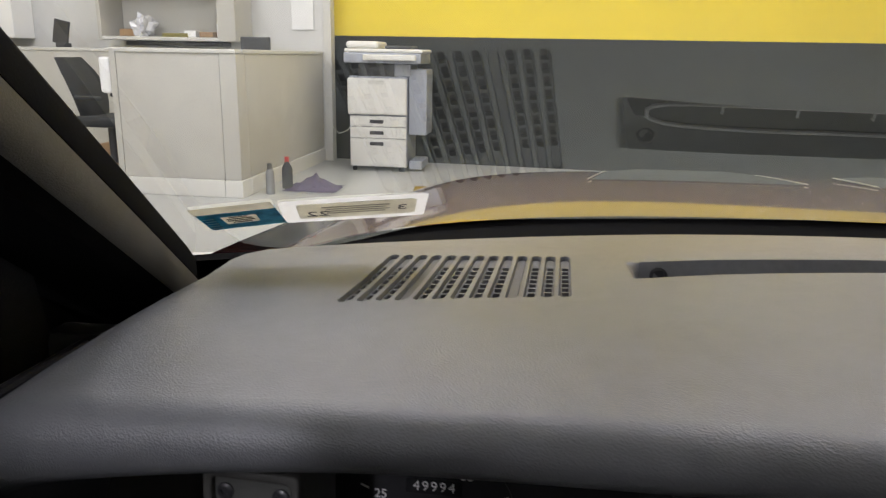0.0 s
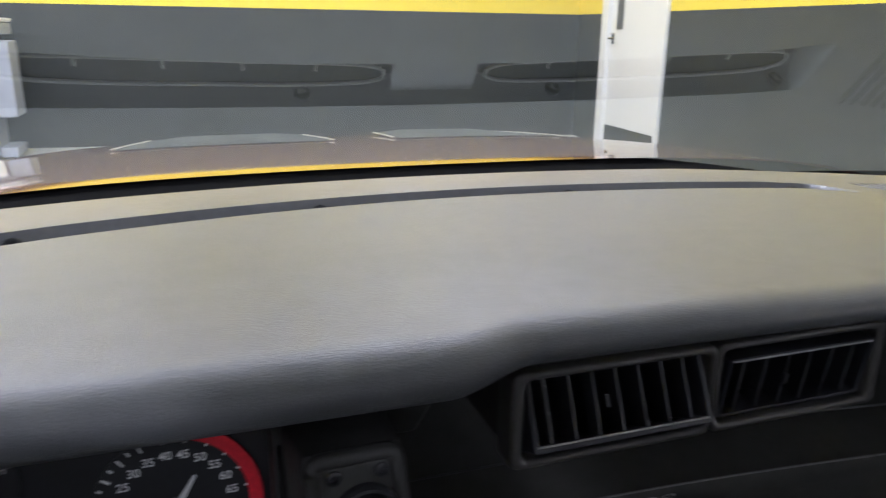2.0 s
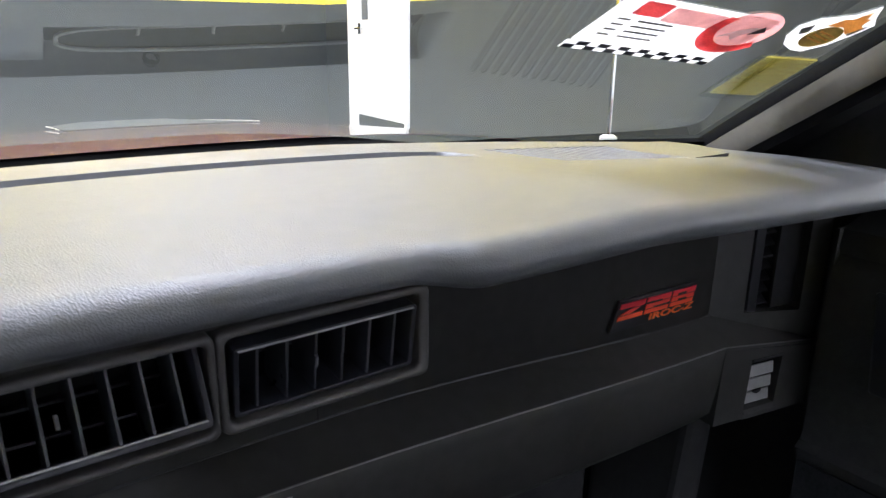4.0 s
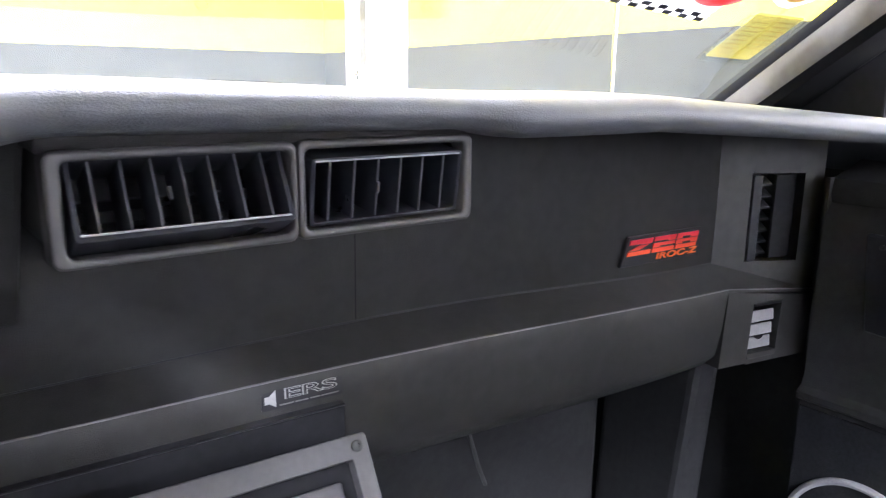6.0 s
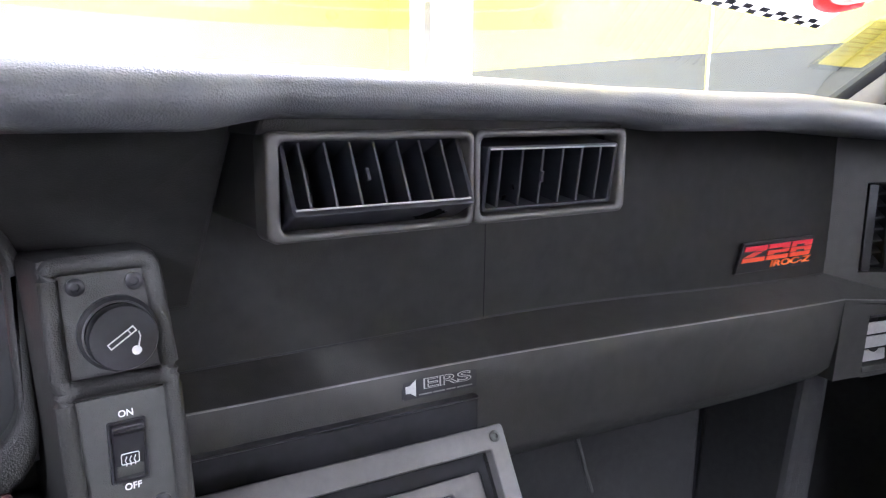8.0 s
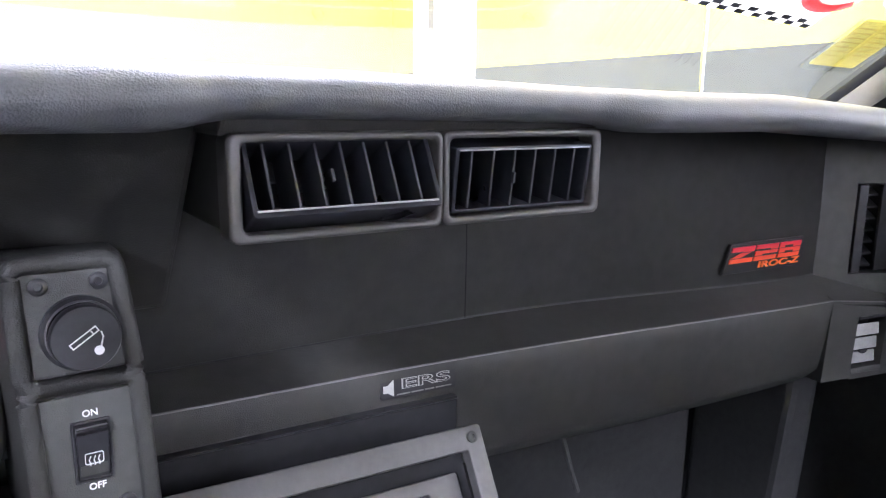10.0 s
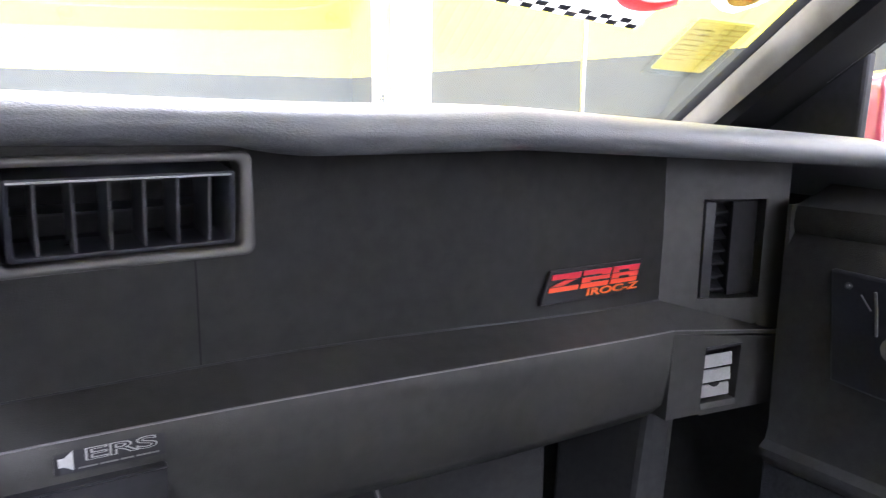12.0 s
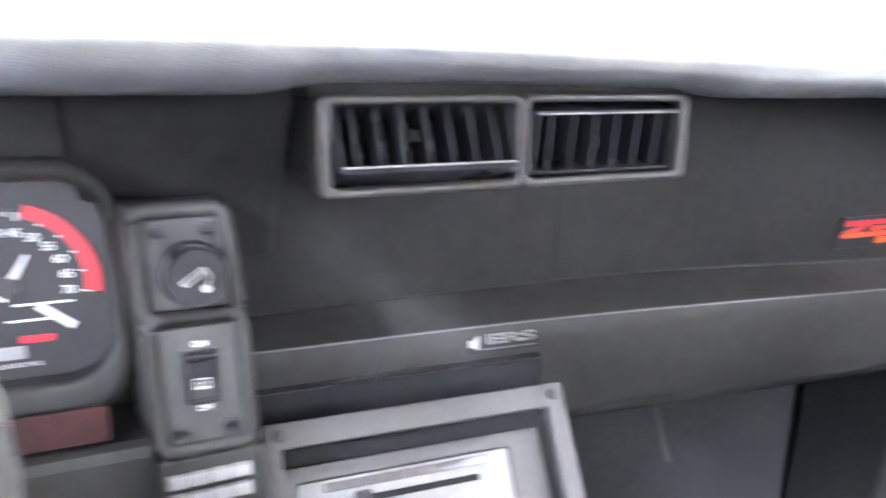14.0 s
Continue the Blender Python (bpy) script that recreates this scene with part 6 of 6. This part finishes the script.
part("rim", ring(rounded(0.180, 0.110, 0.02, 6), rounded(0.168, 0.098, 0.018, 6), mm @ Matrix.Translation((0, 0, -0.01)), 0.008, 0.001), RUBBER, mir)
part("mirror_glass", plate(rounded(0.170, 0.100, 0.018, 6), mm @ Matrix.Translation((0, 0, -0.012)), 0.004), MIRROR, mir)
sail = thing("mirror_sail", "black triangular cover at the front of the side window", "window trim", at=(0.80, -0.2, 0.88))
part("cover", hull_box([(0.808, -0.02, 0.845), (0.808, -0.222, 0.845), (0.808, -0.226, 0.982), (0.808, -0.12, 0.93), (0.825, -0.02, 0.845), (0.825, -0.222, 0.845), (0.825, -0.226, 0.982), (0.825, -0.12, 0.93)], 0.004), BLACK_DEEP, sail)
# Lip coloured pale grey to paint the highlight running along the rubber.
part("weather_strip", tube([(0.797, -0.19 - 0.06 * k, 0.951 + 0.045 * k) for k in range(5)], 0.0022, 8), BEZEL, sail, "weatherstrip lip in pale grey for its highlight", smooth=True)
part("mirror_arm", box((0.93, -0.135, 0.872), (0.14, 0.05, 0.03), 0.008), MAROON, mir)


# ======== stickers on the windshield ========
def sticker(name, label, u, v, turn):
    return thing(name, label, "sticker", "windshield stickers", tuple(glass_frame(u, v).translation)), glass_frame(u, v, turn)


def flat(outline, m, mat, parent, nm, lift=0.0002, label=""):
    return part(nm, plate(outline, m @ Matrix.Translation((0, 0, lift)), 0.0002), mat, parent, label)


sg, m = sticker("show_card", "white show card with red print and chequered border", 0.475, -0.160, 8)
flat(rounded(0.172, 0.078, 0.008, 4, 0, 0.006), m, CARD_WHITE, sg, "card", 0.0)
for r in range(2):
    for k in range(15):
        if (r + k) % 2 == 0:
            u = -0.086 + 0.0115 * k
            flat([(u, -0.043 + 0.0065 * r), (u + 0.0115, -0.043 + 0.0065 * r), (u + 0.0115, -0.0365 + 0.0065 * r), (u, -0.0365 + 0.0065 * r)], m, CARD_INK, sg, "chequer", 0.0004)
flat([(-0.088, -0.0435), (0.088, -0.0435), (0.088, -0.030), (-0.088, -0.030)], m, CARD_WHITE, sg, "chequer_band", 0.0)
flat(rounded(0.030, 0.020, 0.002, 2, -0.050, 0.030), m, STICKER_RED, sg, "red_block", 0.0004)
flat(rounded(0.060, 0.022, 0.003, 2, -0.002, 0.027), m, STICKER_PINK, sg, "pink_block", 0.0004)
flat([(0.064 + 0.036 * math.cos(a), 0.020 + 0.033 * math.sin(a)) for a in np.linspace(0, 2 * math.pi, 33)[:-1]], m, STICKER_PINK, sg, "logo_oval", 0.0005)
cres = [(0.064 + 0.041 * math.cos(a), 0.020 + 0.038 * math.sin(a)) for a in np.linspace(radians(150), radians(330), 22)] + [(0.067 + 0.031 * math.cos(a), 0.026 + 0.030 * math.sin(a)) for a in np.linspace(radians(325), radians(155), 22)]
flat(cres, m, STICKER_RED, sg, "logo_crescent", 0.0009)
flat([(0.045, 0.008), (0.056, 0.013), (0.064, 0.006), (0.068, 0.018), (0.082, 0.030), (0.070, 0.030), (0.058, 0.024)], m, CARD_WHITE, sg, "logo_shape", 0.0009)
flat([(0.072, 0.018), (0.086, 0.026), (0.078, 0.034), (0.074, 0.026)], m, CARD_INK, sg, "logo_shape", 0.0012)
for r in range(4):
    for k in range(3):
        w = 0.012 + 0.005 * ((r * 3 + k * 2) % 3)
        u = -0.070 + 0.021 * k
        flat([(u, 0.010 - 0.0085 * r), (u + w, 0.010 - 0.0085 * r), (u + w, 0.0125 - 0.0085 * r), (u, 0.0125 - 0.0085 * r)], m, GREY_INK, sg, "print_bar", 0.0004)

cd, m = sticker("yellow_card", "yellow printed card in a clear plastic sleeve behind the glass", 0.648, -0.144, 20)
flat(rounded(0.061, 0.087, 0.003, 3), m, CARD_YELLOW, cd, "card", 0.0)
sl = part("sleeve", plate(rounded(0.074, 0.094, 0.003, 3, 0.0, -0.006), m @ Matrix.Translation((0, 0, 0.0006)), 0.0003), SLEEVE, cd, "clear plastic sleeve")
sl.visible_shadow = False
for r in range(7):
    flat([(0.004, -0.020 + 0.0085 * r), (0.028, -0.020 + 0.0085 * r), (0.028, -0.0185 + 0.0085 * r), (0.004, -0.0185 + 0.0085 * r)], m, GREEN_INK, cd, "print_bar", 0.0004)
    flat([(-0.027, -0.024 + 0.0085 * r), (-0.004 + 0.002 * (r % 3), -0.024 + 0.0085 * r), (-0.004, -0.0225 + 0.0085 * r), (-0.027, -0.0225 + 0.0085 * r)], m, GREEN_INK, cd, "print_bar", 0.0004)

rd, m = sticker("round_sticker", "orange and brown oval sticker with a white border", 0.615, -0.218, 0)
flat([(-0.038, -0.004), (-0.030, -0.020), (-0.014, -0.031), (0.004, -0.034), (0.018, -0.031), (0.028, -0.012), (0.030, 0.010), (0.029, 0.030), (0.013, 0.038), (-0.003, 0.050), (-0.009, 0.032), (-0.022, 0.020), (-0.033, 0.012)], m, CARD_WHITE, rd, "border", 0.0)
flat([(0.004 + 0.0185 * math.cos(a), -0.006 + 0.0185 * math.sin(a)) for a in np.linspace(0, 2 * math.pi, 33)[:-1]], m, STICKER_BROWN, rd, "disc", 0.0004)
flat([(-0.014, 0.008), (-0.010, 0.022), (-0.003, 0.026), (0.0, 0.042), (0.008, 0.032), (0.012, 0.034), (0.016, 0.024), (0.024, 0.022), (0.020, 0.008), (0.004, 0.014)], m, STICKER_ORANGE, rd, "flame", 0.0004)
for r in range(3):
    flat([(-0.009, -0.013 + 0.006 * r), (0.016, -0.013 + 0.006 * r), (0.016, -0.0105 + 0.006 * r), (-0.009, -0.0105 + 0.006 * r)], m, STICKER_ORANGE, rd, "print_bar", 0.0008)
flat([(-0.031, -0.006), (-0.022, -0.014), (-0.018, -0.006), (-0.026, 0.004)], m, GREY_INK, rd, "print_bar", 0.0004)
flat([(0.022, 0.008), (0.026, 0.008), (0.026, 0.026), (0.022, 0.024)], m, GREY_INK, rd, "print_bar", 0.0004)

ins, m = sticker("inspection_sticker", "white inspection sticker facing outwards with reversed numerals", -0.553, -0.050, -17)
part("sheet", ring(rounded(0.103, 0.056, 0.004, 3), rounded(0.084, 0.036, 0.004, 3, 0.002, 0.0), m, 0.0002), CARD_WHITE, ins)
flat(rounded(0.0838, 0.0358, 0.004, 3, 0.002, 0.0), m, CARD_TAN, ins, "tan_field", 0.0004)
mirror_m = m @ Matrix.Translation((0, 0, 0.0009)) @ Matrix.Diagonal((-1, 1, 1, 1))
text("3", mirror_m @ Matrix.Translation((-0.034, 0.0, 0)), 0.017, INK, ins, "numeral", 0.0001)
text("22", mirror_m @ Matrix.Translation((0.026, -0.006, 0)), 0.017, INK, ins, "numeral", 0.0001)
for r in range(4):
    w = 0.05 - 0.006 * (r % 2)
    flat([(-w / 2 + 0.002, 0.009 - 0.005 * r), (w / 2, 0.009 - 0.005 * r), (w / 2, 0.0105 - 0.005 * r), (-w / 2 + 0.002, 0.0105 - 0.005 * r)], m, GREY_INK, ins, "print_bar", 0.0008)
reg, m = sticker("registration_sticker", "blue registration sticker with a tan strip", -0.630, -0.072, -12)
edge_pts = rounded(0.055, 0.041, 0.001, 5, 0, -0.0075)
oval = [(0.0165 * math.cos(a) - 0.001, 0.0125 * math.sin(a) - 0.0065) for a in [math.atan2((q + 0.0065) * 1.3, p + 0.001) for p, q in edge_pts]]
part("sheet", ring(edge_pts, oval, m, 0.0002), CARD_BLUE, reg)
flat(oval, m, CARD_TAN, reg, "tan_field", 0.0)
flat([(-0.0275, 0.0132), (0.0275, 0.0132), (0.0275, 0.028), (-0.0275, 0.028)], m, CARD_TAN, reg, "tan_strip", 0.0004)
for r in range(4):
    w = 0.011 - 0.0025 * abs(r - 1.5)
    flat([(-w - 0.001, -0.0125 + 0.0042 * r), (w - 0.001, -0.0125 + 0.0042 * r), (w - 0.002, -0.0105 + 0.0042 * r), (-w, -0.0105 + 0.0042 * r)], m, CARD_INK, reg, "print_bar", 0.0004)
for r in range(5):
    flat([(-0.026, -0.024 + 0.006 * r), (-0.018, -0.024 + 0.006 * r), (-0.018, -0.022 + 0.006 * r), (-0.026, -0.022 + 0.006 * r)], m, CARD_TAN, reg, "print_bar", 0.0004)
